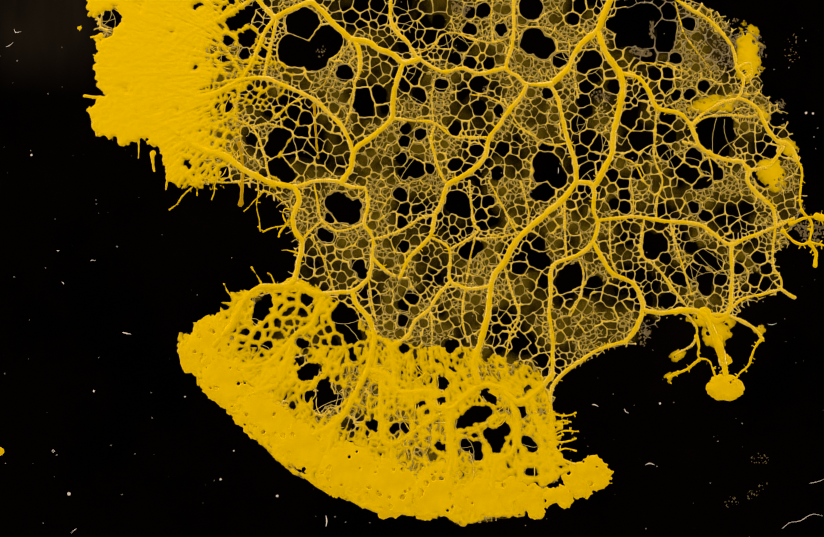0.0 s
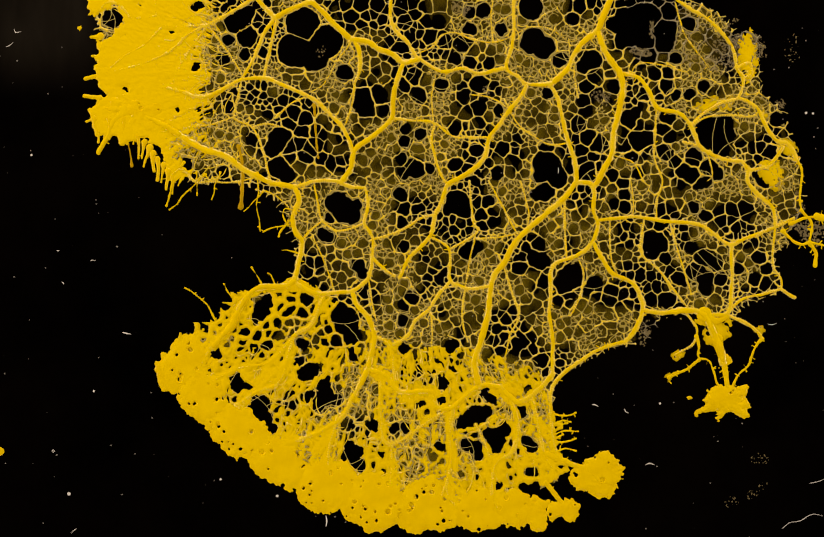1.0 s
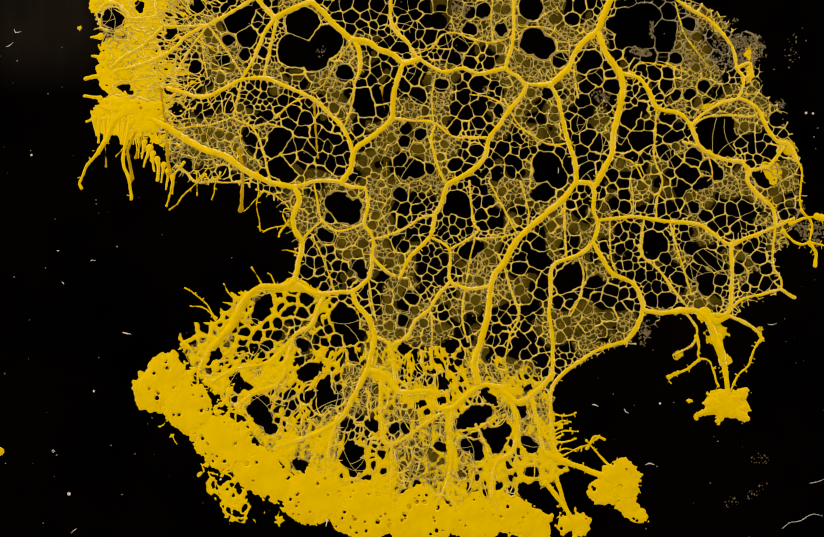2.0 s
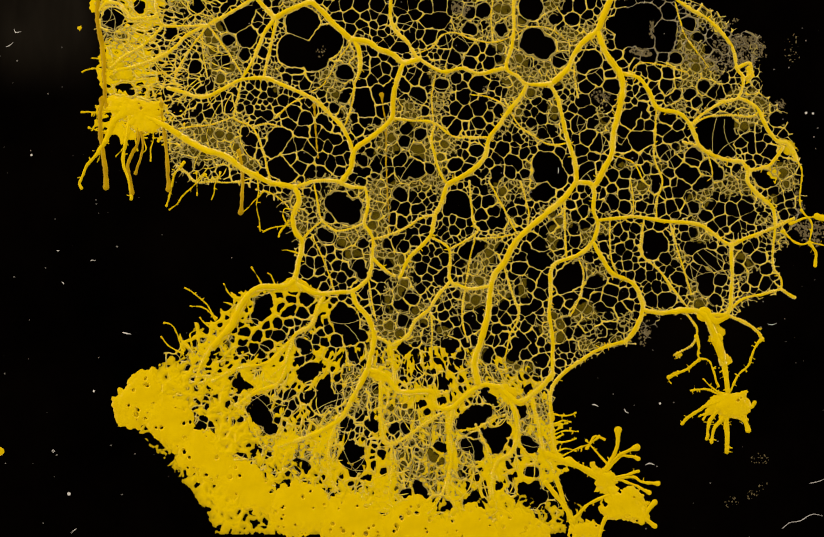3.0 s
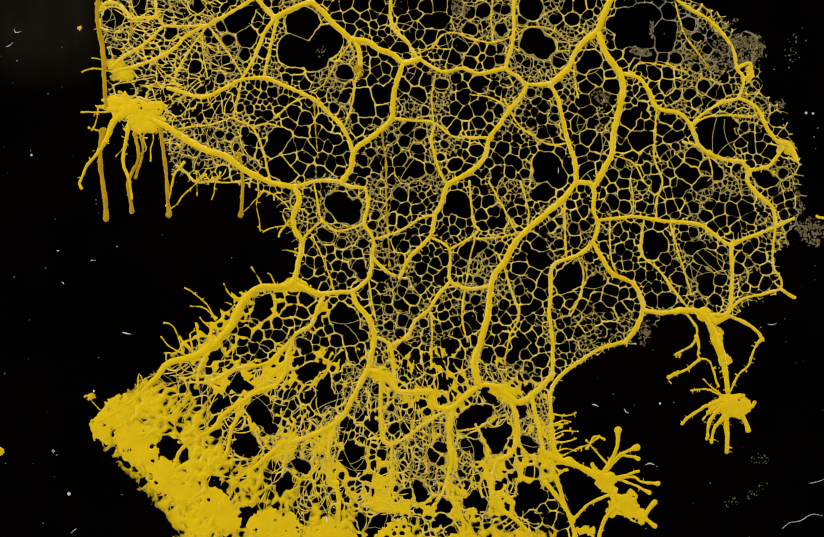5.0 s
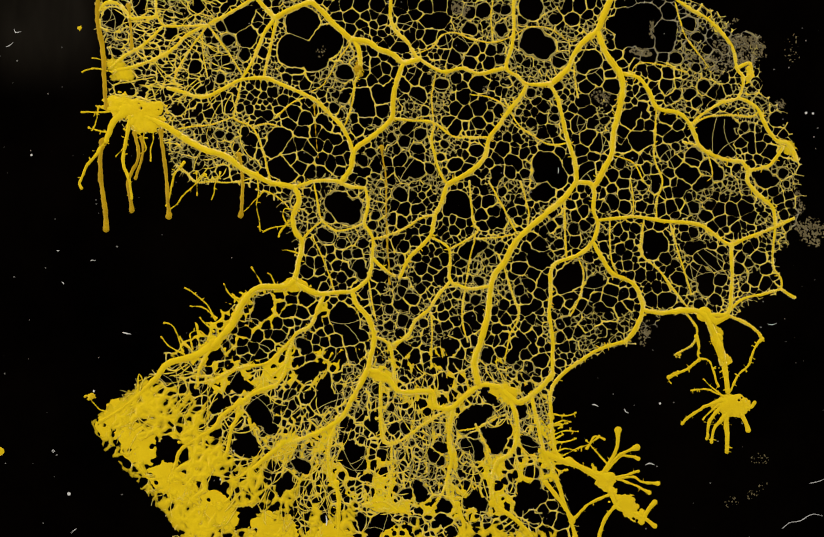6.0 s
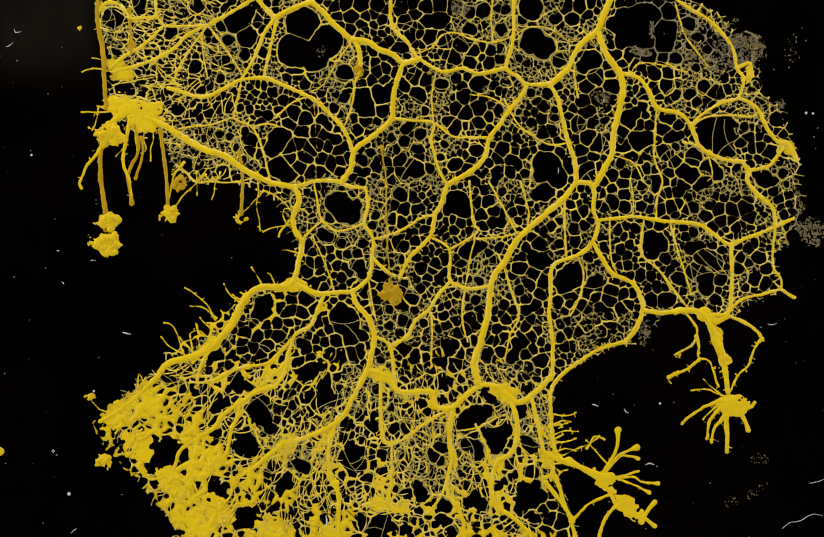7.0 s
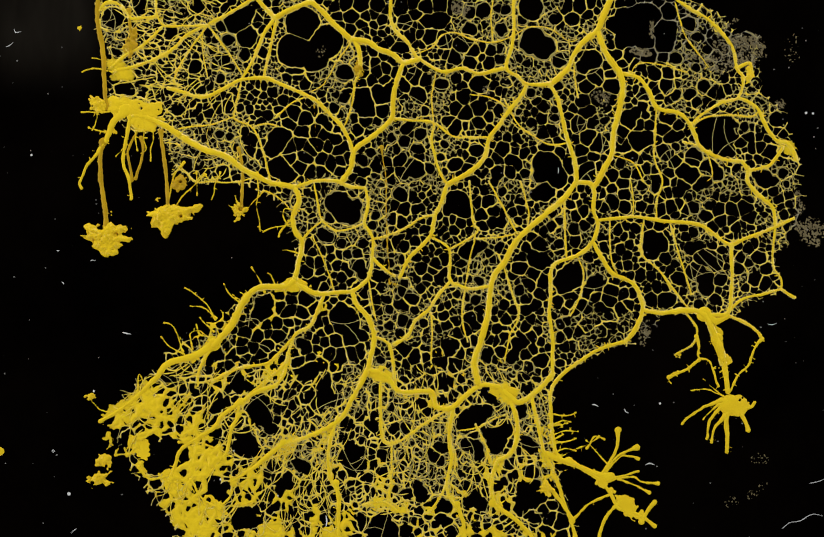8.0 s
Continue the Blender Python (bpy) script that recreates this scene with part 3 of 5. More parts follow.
meshes("neck", (530, 265, 22), (515, 285, 14), (550, 280, 10), (510, 220, 10), (530, 210, 8), (560, 215, 12), (580, 225, 12), (545, 235, 10), (575, 250, 8), (615, 225, 9), (635, 205, 11), (650, 215, 8), (530, 320, 20), (548, 335, 14), (520, 340, 9), (570, 320, 9), (580, 300, 8), (590, 330, 8), (605, 275, 8), (590, 285, 8), (640, 265, 9), (645, 285, 8), (630, 310, 8), (650, 305, 9), (610, 330, 8), (650, 325, 8), (665, 300, 8), (690, 305, 10), (705, 290, 9), (695, 330, 9))
meshes("neck", (715, 320, 8), (690, 350, 8), (675, 225, 8), (685, 210, 8), (680, 245, 8), (695, 232, 9), (720, 235, 8), (745, 262, 10), (770, 245, 12))
meshes("centre", (770, 270, 12), (765, 300, 12), (790, 320, 20), (770, 330, 12), (745, 345, 9), (760, 370, 14), (735, 330, 8), (755, 285, 8), (730, 215, 10), (800, 255, 13), (780, 235, 9), (810, 210, 9), (850, 230, 11), (865, 245, 14), (865, 205, 9), (885, 215, 10), (912, 205, 13), (930, 220, 9), (950, 212, 12), (910, 235, 10), (885, 275, 8), (905, 285, 14), (845, 275, 8), (840, 300, 9), (865, 315, 14), (890, 325, 12), (875, 335, 10), (800, 285, 10), (815, 320, 12), (800, 300, 10))
meshes("centre right", (955, 285, 14), (945, 300, 10), (930, 310, 8), (945, 330, 13), (940, 345, 9), (970, 330, 10), (985, 230, 8), (1010, 235, 8), (985, 260, 8), (1000, 290, 9), (1040, 280, 13), (1030, 255, 10), (1030, 225, 8), (1055, 225, 8), (1035, 205, 10), (1055, 210, 8), (1060, 195, 8), (1040, 315, 28), (1025, 335, 14), (1060, 340, 18), (1035, 365, 18), (1020, 370, 12), (1000, 330, 8), (955, 365, 8), (905, 345, 10), (920, 360, 9), (1065, 290, 10))
meshes("inner right", (1115, 210, 12), (1100, 235, 15), (1130, 235, 9), (1150, 230, 9), (1120, 262, 14), (1140, 275, 17), (1155, 262, 8), (1105, 285, 10), (1130, 300, 9), (1110, 305, 8), (1120, 325, 18), (1105, 335, 10), (1140, 320, 9), (1150, 345, 9), (1165, 335, 12), (1185, 350, 13), (1165, 360, 10), (1165, 380, 10), (1190, 370, 12), (1195, 225, 16), (1180, 250, 9), (1210, 215, 9), (1225, 200, 9), (1215, 270, 18), (1230, 265, 12), (1195, 280, 9), (1200, 300, 12), (1180, 310, 10), (1190, 330, 10), (1215, 330, 12))
meshes("inner right", (1230, 320, 9), (1250, 320, 10), (1265, 345, 9), (1245, 360, 8), (1220, 355, 8), (1270, 220, 18), (1290, 235, 10), (1260, 245, 12), (1275, 260, 12))
meshes("right", (1265, 290, 16), (1290, 260, 9), (1285, 280, 8), (1285, 310, 13), (1275, 330, 10), (1300, 325, 14), (1320, 300, 18), (1315, 335, 16), (1300, 350, 10), (1330, 350, 12), (1350, 320, 18), (1365, 330, 14), (1345, 345, 12), (1290, 365, 9), (1310, 375, 8), (1350, 265, 24), (1345, 240, 24), (1375, 235, 20), (1385, 255, 14), (1320, 265, 8), (1370, 285, 18), (1390, 290, 10), (1415, 240, 9), (1395, 235, 8), (1400, 320, 8), (1415, 335, 8), (1455, 340, 18), (1445, 330, 14), (1470, 345, 11), (1490, 330, 10))
meshes("right", (1495, 350, 8), (1485, 310, 8), (1470, 365, 10), (1480, 380, 10))
meshes("middle left", (615, 447, 14), (625, 450, 12), (655, 400, 26), (640, 385, 22), (670, 410, 18), (630, 415, 12), (680, 390, 12), (600, 375, 8), (545, 395, 9), (690, 465, 9), (650, 465, 9), (660, 485, 8), (680, 485, 9), (680, 505, 14), (690, 520, 12), (665, 520, 9), (640, 505, 8), (650, 530, 10), (605, 500, 8), (590, 500, 9), (580, 515, 11), (600, 540, 10), (615, 545, 8), (715, 410, 8), (710, 430, 8), (745, 420, 9), (765, 425, 12), (770, 400, 12), (750, 390, 9))
meshes("middle", (735, 465, 9), (755, 460, 9), (720, 500, 9), (740, 500, 10), (765, 495, 8), (715, 525, 8), (770, 470, 12), (790, 460, 9), (805, 475, 9), (790, 490, 9), (800, 510, 9), (838, 532, 9), (830, 500, 9), (845, 490, 8), (810, 435, 8), (790, 400, 9), (800, 395, 8), (770, 540, 9), (785, 565, 16), (765, 555, 10), (800, 550, 9), (870, 385, 24), (885, 400, 16), (850, 400, 10), (860, 375, 12), (865, 440, 9), (880, 425, 9), (915, 410, 9), (930, 385, 12), (920, 430, 10))
meshes("middle", (935, 425, 11), (955, 425, 10), (940, 400, 9), (905, 385, 8), (975, 405, 9), (985, 420, 8))
meshes("lower middle", (890, 480, 18), (905, 470, 14), (880, 500, 10), (870, 490, 8), (920, 465, 8), (930, 480, 8), (950, 470, 9), (940, 495, 8), (890, 530, 9), (910, 535, 10), (985, 510, 13), (975, 525, 9), (990, 555, 10), (1005, 540, 9), (1030, 495, 17), (1015, 485, 10), (1045, 500, 8), (1015, 525, 8), (1035, 535, 12), (1000, 470, 8), (1025, 465, 12), (1010, 450, 8), (1035, 440, 8), (1050, 430, 10), (1065, 420, 8), (1065, 465, 9), (990, 400, 8), (1050, 405, 10), (870, 560, 9), (885, 565, 8))
meshes("lower middle", (905, 570, 10), (830, 570, 9), (915, 590, 9))
meshes("right middle", (1090, 525, 25), (1075, 540, 18), (1100, 505, 9), (1130, 540, 16), (1120, 550, 14), (1140, 530, 10), (1120, 490, 9), (1095, 460, 8), (1090, 435, 10), (1095, 410, 9), (1115, 430, 9), (1110, 400, 9), (1085, 390, 8), (1145, 450, 8), (1150, 470, 9), (1170, 390, 12), (1155, 395, 9), (1190, 395, 13), (1175, 440, 8), (1195, 430, 8), (1210, 435, 9), (1180, 475, 10), (1195, 485, 9), (1170, 490, 8), (1200, 465, 8), (1195, 505, 9), (1200, 525, 8), (1240, 475, 20), (1255, 465, 18), (1235, 455, 12))
meshes("right middle", (1265, 490, 12), (1230, 485, 10), (1235, 505, 8), (1220, 395, 10), (1235, 400, 8), (1255, 400, 10), (1275, 395, 9))
meshes("right lower", (1215, 530, 8), (1240, 525, 8), (1250, 545, 8), (1275, 515, 8), (1285, 500, 8), (1230, 550, 8), (1290, 530, 13), (1305, 535, 12), (1300, 555, 8), (1275, 570, 14), (1265, 575, 12), (1240, 575, 9), (1235, 565, 8), (1340, 490, 18), (1325, 520, 20), (1345, 530, 16), (1360, 500, 14), (1370, 530, 14), (1340, 550, 14), (1360, 570, 11), (1330, 580, 10), (1315, 470, 12), (1330, 465, 10), (1305, 450, 9), (1320, 440, 9), (1300, 435, 8), (1340, 410, 12), (1320, 395, 12), (1305, 400, 8), (1355, 435, 8))
meshes("right lower", (1365, 400, 10), (1350, 390, 10), (1375, 420, 10))
meshes("right rim", (1395, 400, 9), (1400, 435, 9), (1390, 420, 8), (1420, 395, 12), (1430, 415, 9), (1425, 380, 8), (1490, 410, 10), (1485, 395, 9), (1520, 440, 14), (1505, 450, 12), (1495, 430, 8), (1425, 470, 10), (1435, 460, 8), (1410, 490, 10), (1405, 510, 13), (1445, 490, 14), (1460, 510, 12), (1435, 530, 12), (1455, 540, 12), (1415, 550, 9), (1465, 470, 8), (1425, 500, 10), (1402, 465, 8))
meshes("waist", (660, 612, 28), (645, 600, 20), (670, 640, 18), (630, 625, 10), (690, 640, 10), (640, 645, 8), (650, 590, 16), (585, 570, 15), (597, 585, 10), (575, 595, 9), (605, 615, 8), (550, 590, 9), (535, 580, 8), (530, 560, 9), (500, 590, 18), (490, 600, 16), (510, 575, 12), (495, 575, 10), (505, 615, 8), (575, 655, 12), (580, 665, 9), (535, 640, 8), (525, 640, 9), (510, 660, 14), (520, 680, 12), (500, 675, 10), (535, 690, 10), (495, 725, 9), (590, 705, 18), (575, 710, 14))
meshes("waist", (605, 695, 10), (590, 685, 9), (570, 690, 9), (610, 720, 8), (670, 675, 12), (685, 668, 10), (655, 680, 8))
meshes("waist right", (620, 755, 18), (615, 735, 14), (605, 770, 14), (640, 760, 12), (590, 755, 12), (640, 740, 9), (715, 670, 8), (722, 685, 9), (725, 745, 8), (715, 740, 8), (770, 665, 12), (760, 655, 9), (765, 715, 10), (775, 720, 8), (740, 620, 8), (740, 590, 9), (735, 570, 9), (755, 580, 9), (770, 580, 12), (765, 610, 12), (780, 615, 9), (790, 590, 9), (760, 635, 9), (805, 615, 9))
meshes("lower right", (860, 660, 14), (850, 655, 10), (875, 670, 9), (850, 620, 10), (835, 625, 9), (870, 635, 8), (845, 600, 8), (865, 610, 8), (895, 605, 8), (905, 620, 8), (920, 635, 8), (925, 670, 11), (923, 680, 9), (905, 650, 9), (895, 670, 8), (870, 692, 9), (835, 690, 10), (820, 700, 8), (790, 680, 10), (840, 730, 13), (850, 725, 9), (815, 725, 8), (885, 740, 8), (930, 720, 9), (955, 670, 9), (960, 640, 8), (945, 625, 8), (965, 610, 10), (980, 590, 8), (960, 580, 10))
meshes("lower right", (940, 590, 8), (970, 565, 8))
meshes("lower edge", (973, 682, 11), (978, 675, 8), (988, 660, 11), (980, 650, 9), (995, 650, 10), (1000, 675, 8), (1032, 687, 14), (1022, 690, 10), (1015, 665, 8), (1030, 650, 8), (1045, 660, 9), (1010, 640, 8), (1025, 630, 8), (1010, 610, 8), (1000, 620, 8), (1005, 700, 9), (1005, 742, 11), (1020, 738, 8), (1045, 735, 9), (1055, 720, 8), (1000, 590, 9), (1020, 580, 9), (1030, 560, 8), (1000, 570, 8), (1065, 615, 9), (1055, 600, 8), (1065, 640, 9), (1060, 575, 8), (1080, 610, 8), (1075, 660, 9))
meshes("lower edge", (1065, 690, 8))
meshes("right fringe", (1105, 580, 10), (1095, 595, 8), (1120, 590, 8), (1140, 590, 8), (1115, 560, 10), (1130, 565, 9), (1160, 570, 9), (1165, 555, 8), (1160, 600, 8), (1185, 590, 8), (1200, 580, 8), (1190, 560, 8), (1205, 560, 8), (1100, 635, 8), (1090, 660, 8), (1205, 640, 9), (1220, 645, 10), (1215, 625, 8), (1235, 610, 9), (1240, 630, 10), (1230, 650, 8), (1080, 630, 8))
meshes("left rim", (420, 648, 9), (430, 660, 9), (410, 672, 14), (400, 685, 13), (415, 700, 9), (395, 700, 9), (465, 630, 9), (490, 640, 9), (455, 590, 8), (448, 715, 14), (455, 735, 16), (445, 740, 9), (470, 735, 12), (480, 720, 9), (485, 690, 8), (505, 690, 9), (410, 725, 8), (355, 705, 9), (350, 715, 8), (320, 720, 14), (310, 735, 10), (325, 735, 9), (372, 740, 9), (500, 720, 9))
meshes("fan rim", (240, 838, 11), (268, 805, 8), (330, 862, 28), (300, 870, 28), (285, 850, 20), (310, 880, 22), (275, 865, 12), (320, 845, 16), (345, 765, 10), (355, 765, 8), (375, 770, 9), (395, 770, 8), (415, 765, 13), (425, 770, 11), (408, 775, 9), (410, 825, 10), (420, 820, 8), (405, 840, 8), (470, 845, 22), (455, 850, 16), (480, 855, 14), (460, 830, 12), (420, 895, 8), (465, 905, 10), (460, 895, 8), (480, 775, 12), (495, 790, 20), (485, 765, 12))
meshes("fan left", (500, 770, 18), (505, 800, 14), (515, 815, 12), (520, 800, 10), (490, 780, 14), (540, 825, 8), (590, 815, 8), (590, 780, 8), (615, 815, 8), (635, 808, 8), (600, 835, 8), (590, 845, 8), (570, 885, 14), (580, 890, 11), (560, 875, 9), (640, 905, 10), (650, 900, 9), (670, 880, 20), (660, 870, 16), (685, 885, 14), (670, 895, 14), (680, 860, 12), (665, 850, 12), (655, 840, 10), (675, 825, 10), (685, 840, 9), (655, 815, 8), (510, 905, 10), (515, 890, 9), (545, 920, 14))
meshes("fan left", (535, 920, 12))
meshes("fan middle", (750, 765, 10), (745, 775, 8), (770, 770, 9), (780, 785, 10), (765, 785, 10), (800, 770, 13), (810, 785, 11), (795, 790, 10), (750, 815, 12), (770, 815, 12), (760, 830, 9), (745, 800, 8), (710, 810, 13), (720, 820, 9), (700, 825, 9), (715, 795, 9), (690, 825, 8), (730, 860, 8), (770, 870, 10), (775, 880, 9), (800, 830, 9), (810, 840, 9), (825, 870, 11), (835, 850, 12), (820, 860, 9), (850, 850, 11), (855, 835, 9), (840, 880, 8), (765, 890, 8), (770, 905, 8))
meshes("fan middle", (840, 765, 11), (865, 885, 8))
meshes("fan right", (895, 800, 22), (910, 790, 20), (885, 810, 16), (925, 785, 12), (900, 825, 12), (920, 815, 8), (905, 850, 16), (890, 845, 14), (910, 865, 12), (945, 835, 22), (960, 820, 16), (930, 825, 12), (940, 850, 16), (935, 755, 14), (945, 745, 12), (925, 745, 12), (915, 740, 10), (990, 785, 14), (993, 778, 11), (1010, 850, 14), (1000, 840, 12), (1020, 855, 10), (960, 885, 9), (945, 925, 12), (955, 915, 9), (950, 945, 10), (880, 900, 9), (900, 910, 10), (890, 925, 9), (905, 945, 13))
meshes("fan right", (895, 955, 13), (915, 960, 14), (920, 935, 8), (875, 935, 8), (1010, 900, 16))
meshes("fan bottom", (1000, 930, 18), (1015, 925, 16), (1010, 950, 18), (990, 960, 13), (1030, 945, 12), (1045, 920, 10), (1035, 970, 9), (1050, 985, 9), (1065, 990, 8), (1015, 985, 11), (1050, 960, 8), (835, 960, 16), (850, 965, 14), (820, 965, 10), (840, 990, 12), (830, 1000, 10), (800, 935, 14), (795, 925, 12), (805, 945, 11), (730, 995, 20), (715, 1010, 18), (745, 1010, 18), (770, 1010, 14), (735, 1020, 20), (740, 940, 9), (750, 930, 8), (730, 930, 8), (775, 940, 12), (765, 945, 9), (675, 925, 9))
meshes("fan bottom", (615, 960, 9), (620, 950, 8), (645, 965, 8), (620, 990, 8), (540, 925, 12), (550, 930, 9), (520, 1000, 8))
meshes("fan foot", (380, 925, 12), (405, 920, 16), (415, 940, 16), (430, 950, 11), (395, 945, 14), (425, 925, 10), (455, 980, 16), (475, 990, 16), (490, 1000, 14), (450, 995, 12), (470, 975, 12), (440, 965, 9), (400, 990, 10), (405, 985, 9), (435, 1010, 8), (515, 1000, 9), (460, 1020, 10), (480, 1022, 10))

STEP = 0.8
GX, GY = np.meshgrid(np.arange(150.0, 1561.0, STEP, dtype=np.float32), np.arange(-40.0, 1062.0, STEP, dtype=np.float32))
WX = GX + 2.0 * fbm(GX, GY, 30, 51) + 1.5 * vnoise(GX, GY, 7, 57)
WY = GY + 2.0 * fbm(GX, GY, 30, 61) + 1.5 * vnoise(GX, GY, 7, 67)
EDGE = inside(BODY, GX, GY)
body = lambda x, y: inside(BODY, x, y) > -12
fixed = tuple(MESHES)


def merged():
    """Open meshes that overlap are one hole: the number of the hole for each."""
    f = np.array(fixed, float)
    own = np.arange(len(f))
    for a in range(len(f)):
        d = np.hypot(f[a, 0] - f[:, 0], f[a, 1] - f[:, 1])
        for b in np.where((d < 0.74 * (f[a, 2] + f[:, 2])) & (np.arange(len(f)) < a))[0]:
            own[own == own[a]] = own[b]
    return own


HOLE_OF = merged()


def net(seed, gap, tries, width, drop, holes=True, only=None, reach=60.0):
    pts = scatter(150, -60, 1580, 1085, gap, tries, seed, body, fixed if holes else ())
    seeds, radius, group = pts, np.full(len(pts), 4.5), np.arange(len(pts))
    if holes:
        f = np.array(fixed, float)
        seeds, radius = np.vstack([pts, f[:, :2]]), np.concatenate([radius, f[:, 2]])
        group = np.concatenate([group, len(pts) + HOLE_OF])
    lots = lots_of(seeds, lambda x, y: 34 + 12 * fbm(x, y, 90, seed + 2), (150, -60, 1580, 1085), seed + 1)
    lots = np.where(radius > 12.5, 20000 + group, lots)
    return cell_walls(WX, WY, seeds, radius, group, width, seed, drop, reach, only=only, lots=lots)


# the outline of the lower fan when the film begins, and of the upper left fan
FAN = [(480, 552), (425, 548), (400, 565), (375, 575), (385, 600), (345, 612), (336, 650), (360, 690), (385, 730), (430, 780), (470, 800),
       (478, 825), (520, 870), (560, 903), (640, 943), (720, 978), (800, 984), (850, 990), (880, 1002), (920, 990), (1000, 984),
       (1012, 955), (1000, 930), (1040, 925), (1085, 895), (1060, 850), (1098, 800), (1046, 780), (1046, 745), (1020, 700), (900, 660),
       (790, 655), (720, 640), (600, 540), (560, 535)]
FRONT = [(480, 552), (425, 548), (375, 570), (336, 625), (336, 650), (360, 690), (385, 730), (430, 780), (470, 800), (478, 825), (520, 870),
         (560, 903), (640, 943), (720, 978), (800, 984), (880, 1000), (1000, 984), (1030, 930), (1100, 900), (1400, 800), (1400, 300), (600, 300)]
LEFT = [(168, -60), (163, 32), (182, 38), (196, 20), (215, 18), (226, 40), (205, 58), (186, 75), (174, 110), (178, 150), (196, 180), (168, 208),
        (182, 248), (238, 274), (280, 272), (300, 285), (315, 340), (342, 355), (400, 362), (450, 356), (545, 365), (570, 300), (590, 220),
        (560, 130), (520, 90), (470, 40), (480, -60)]


def trunk_gap():
    """Distance to the nearest trunk vein on a coarse lattice."""
    t = np.vstack(TRUNK)[::3, :2]
    lx, ly = np.meshgrid(np.arange(140, 1600, 8.0), np.arange(-64, 1100, 8.0))
    d = np.full(lx.shape, 1e9)
    for k in range(0, len(t), 100):
        c = t[k:k + 100]
        d = np.minimum(d, np.hypot(lx[..., None] - c[:, 0], ly[..., None] - c[:, 1]).min(2))
    return d


GAPS = trunk_gap()


def from_trunk(x, y):
    i = np.clip(((x - 140) / 8).round().astype(int), 0, GAPS.shape[1] - 1)
    j = np.clip(((y + 64) / 8).round().astype(int), 0, GAPS.shape[0] - 1)
    return GAPS[j, i]


low_fan = lambda x, y: np.clip((y - 600) / 120, 0, 1) * np.clip((1080 - x) / 60, 0, 1)
left_fan = lambda x, y: np.clip((400 - x) / 120, 0, 1) * np.clip((380 - y) / 40, 0, 1)
bay = lambda x, y: np.clip(2 - 2 * np.hypot((x - 425) / 125, (y - 275) / 85), 0, 1)
fine_gap = lambda x, y: np.clip(8.8 + 0.2 * from_trunk(x, y) + 5.5 * fbm(x, y, 50, 31) + 3 * low_fan(x, y) + 2 * left_fan(x, y) - 3 * bay(x, y), 6.2, 28)
NET, WALL = net(3, fine_gap, 110000, lambda x, y: 0.74 + 0.2 * fbm(x, y, 60, 41) + 0.2 * low_fan(x, y) + 0.2 * left_fan(x, y), 0.10, only=EDGE > -14, reach=42.0)
NET = np.minimum(NET, (EDGE + 6 + 6 * fbm(GX, GY, 16, 45)) * 0.8)


def drawn_net(cx, cy, down, gap, mask, width, seed):
    """A second net with its meshes drawn out along rays from (cx, cy), as in a spreading fan."""
    dx, dy = WX - cx, WY - cy
    a = np.arctan2(dx, dy) if down else np.arctan2(dy, -dx)
    px, py = a * 380, np.hypot(dx, dy) * 0.58
    x0, x1, y0, y1 = px[mask].min(), px[mask].max(), py[mask].min(), py[mask].max()
    pts = scatter(x0 - 20, y0 - 20, x1 + 20, y1 + 20, lambda x, y: gap + 3.5 * fbm(x, y, 40, seed + 1), 40000, seed)
    lots = lots_of(pts, lambda x, y: 25 + 8 * fbm(x, y, 60, seed + 5), (x0 - 20, y0 - 20, x1 + 20, y1 + 20), seed + 3)
    return cell_walls(px, py, pts, np.full(len(pts), 4.0), np.arange(len(pts)), width, seed, 0.16, 34.0, 1.0, mask, lots)


spread_low, spread_left = low_fan(GX, GY), left_fan(GX - 60, GY)
BIG = np.full(GX.shape, -20.0, np.float32)
for px, py, pr in fixed:
    if pr >= 11:
        x0, x1 = [int(np.clip((px + d - 150) / STEP, 0, GX.shape[1])) for d in (-pr - 4, pr + 4)]
        y0, y1 = [int(np.clip((py + d + 40) / STEP, 0, GX.shape[0])) for d in (-pr - 4, pr + 4)]
        if x1 > x0 and y1 > y0:
            gx, gy = WX[y0:y1, x0:x1], WY[y0:y1, x0:x1]
            BIG[y0:y1, x0:x1] = np.maximum(BIG[y0:y1, x0:x1], pr - 1.5 - np.hypot(gx - px, gy - py))
open_cell = np.clip(BIG + 1, 0, 9) * 1.2
for cx, cy, down, gap, where, wide, sd in ((770, 400, True, 9.5, spread_low, 0.66, 171), (560, 130, False, 9.0, spread_left, 0.7, 181)):
    h, e = drawn_net(cx, cy, down, gap, where > 0.02, lambda x, y: wide + 0.3 * fbm(x, y, 30, 175), sd)
    NET = np.maximum(NET, np.minimum(h - 5 * (1 - where) - open_cell, (EDGE + 3) * 0.8))
    WALL = np.where((where > 0.5) & (open_cell <= 0), np.minimum(WALL, e), WALL)


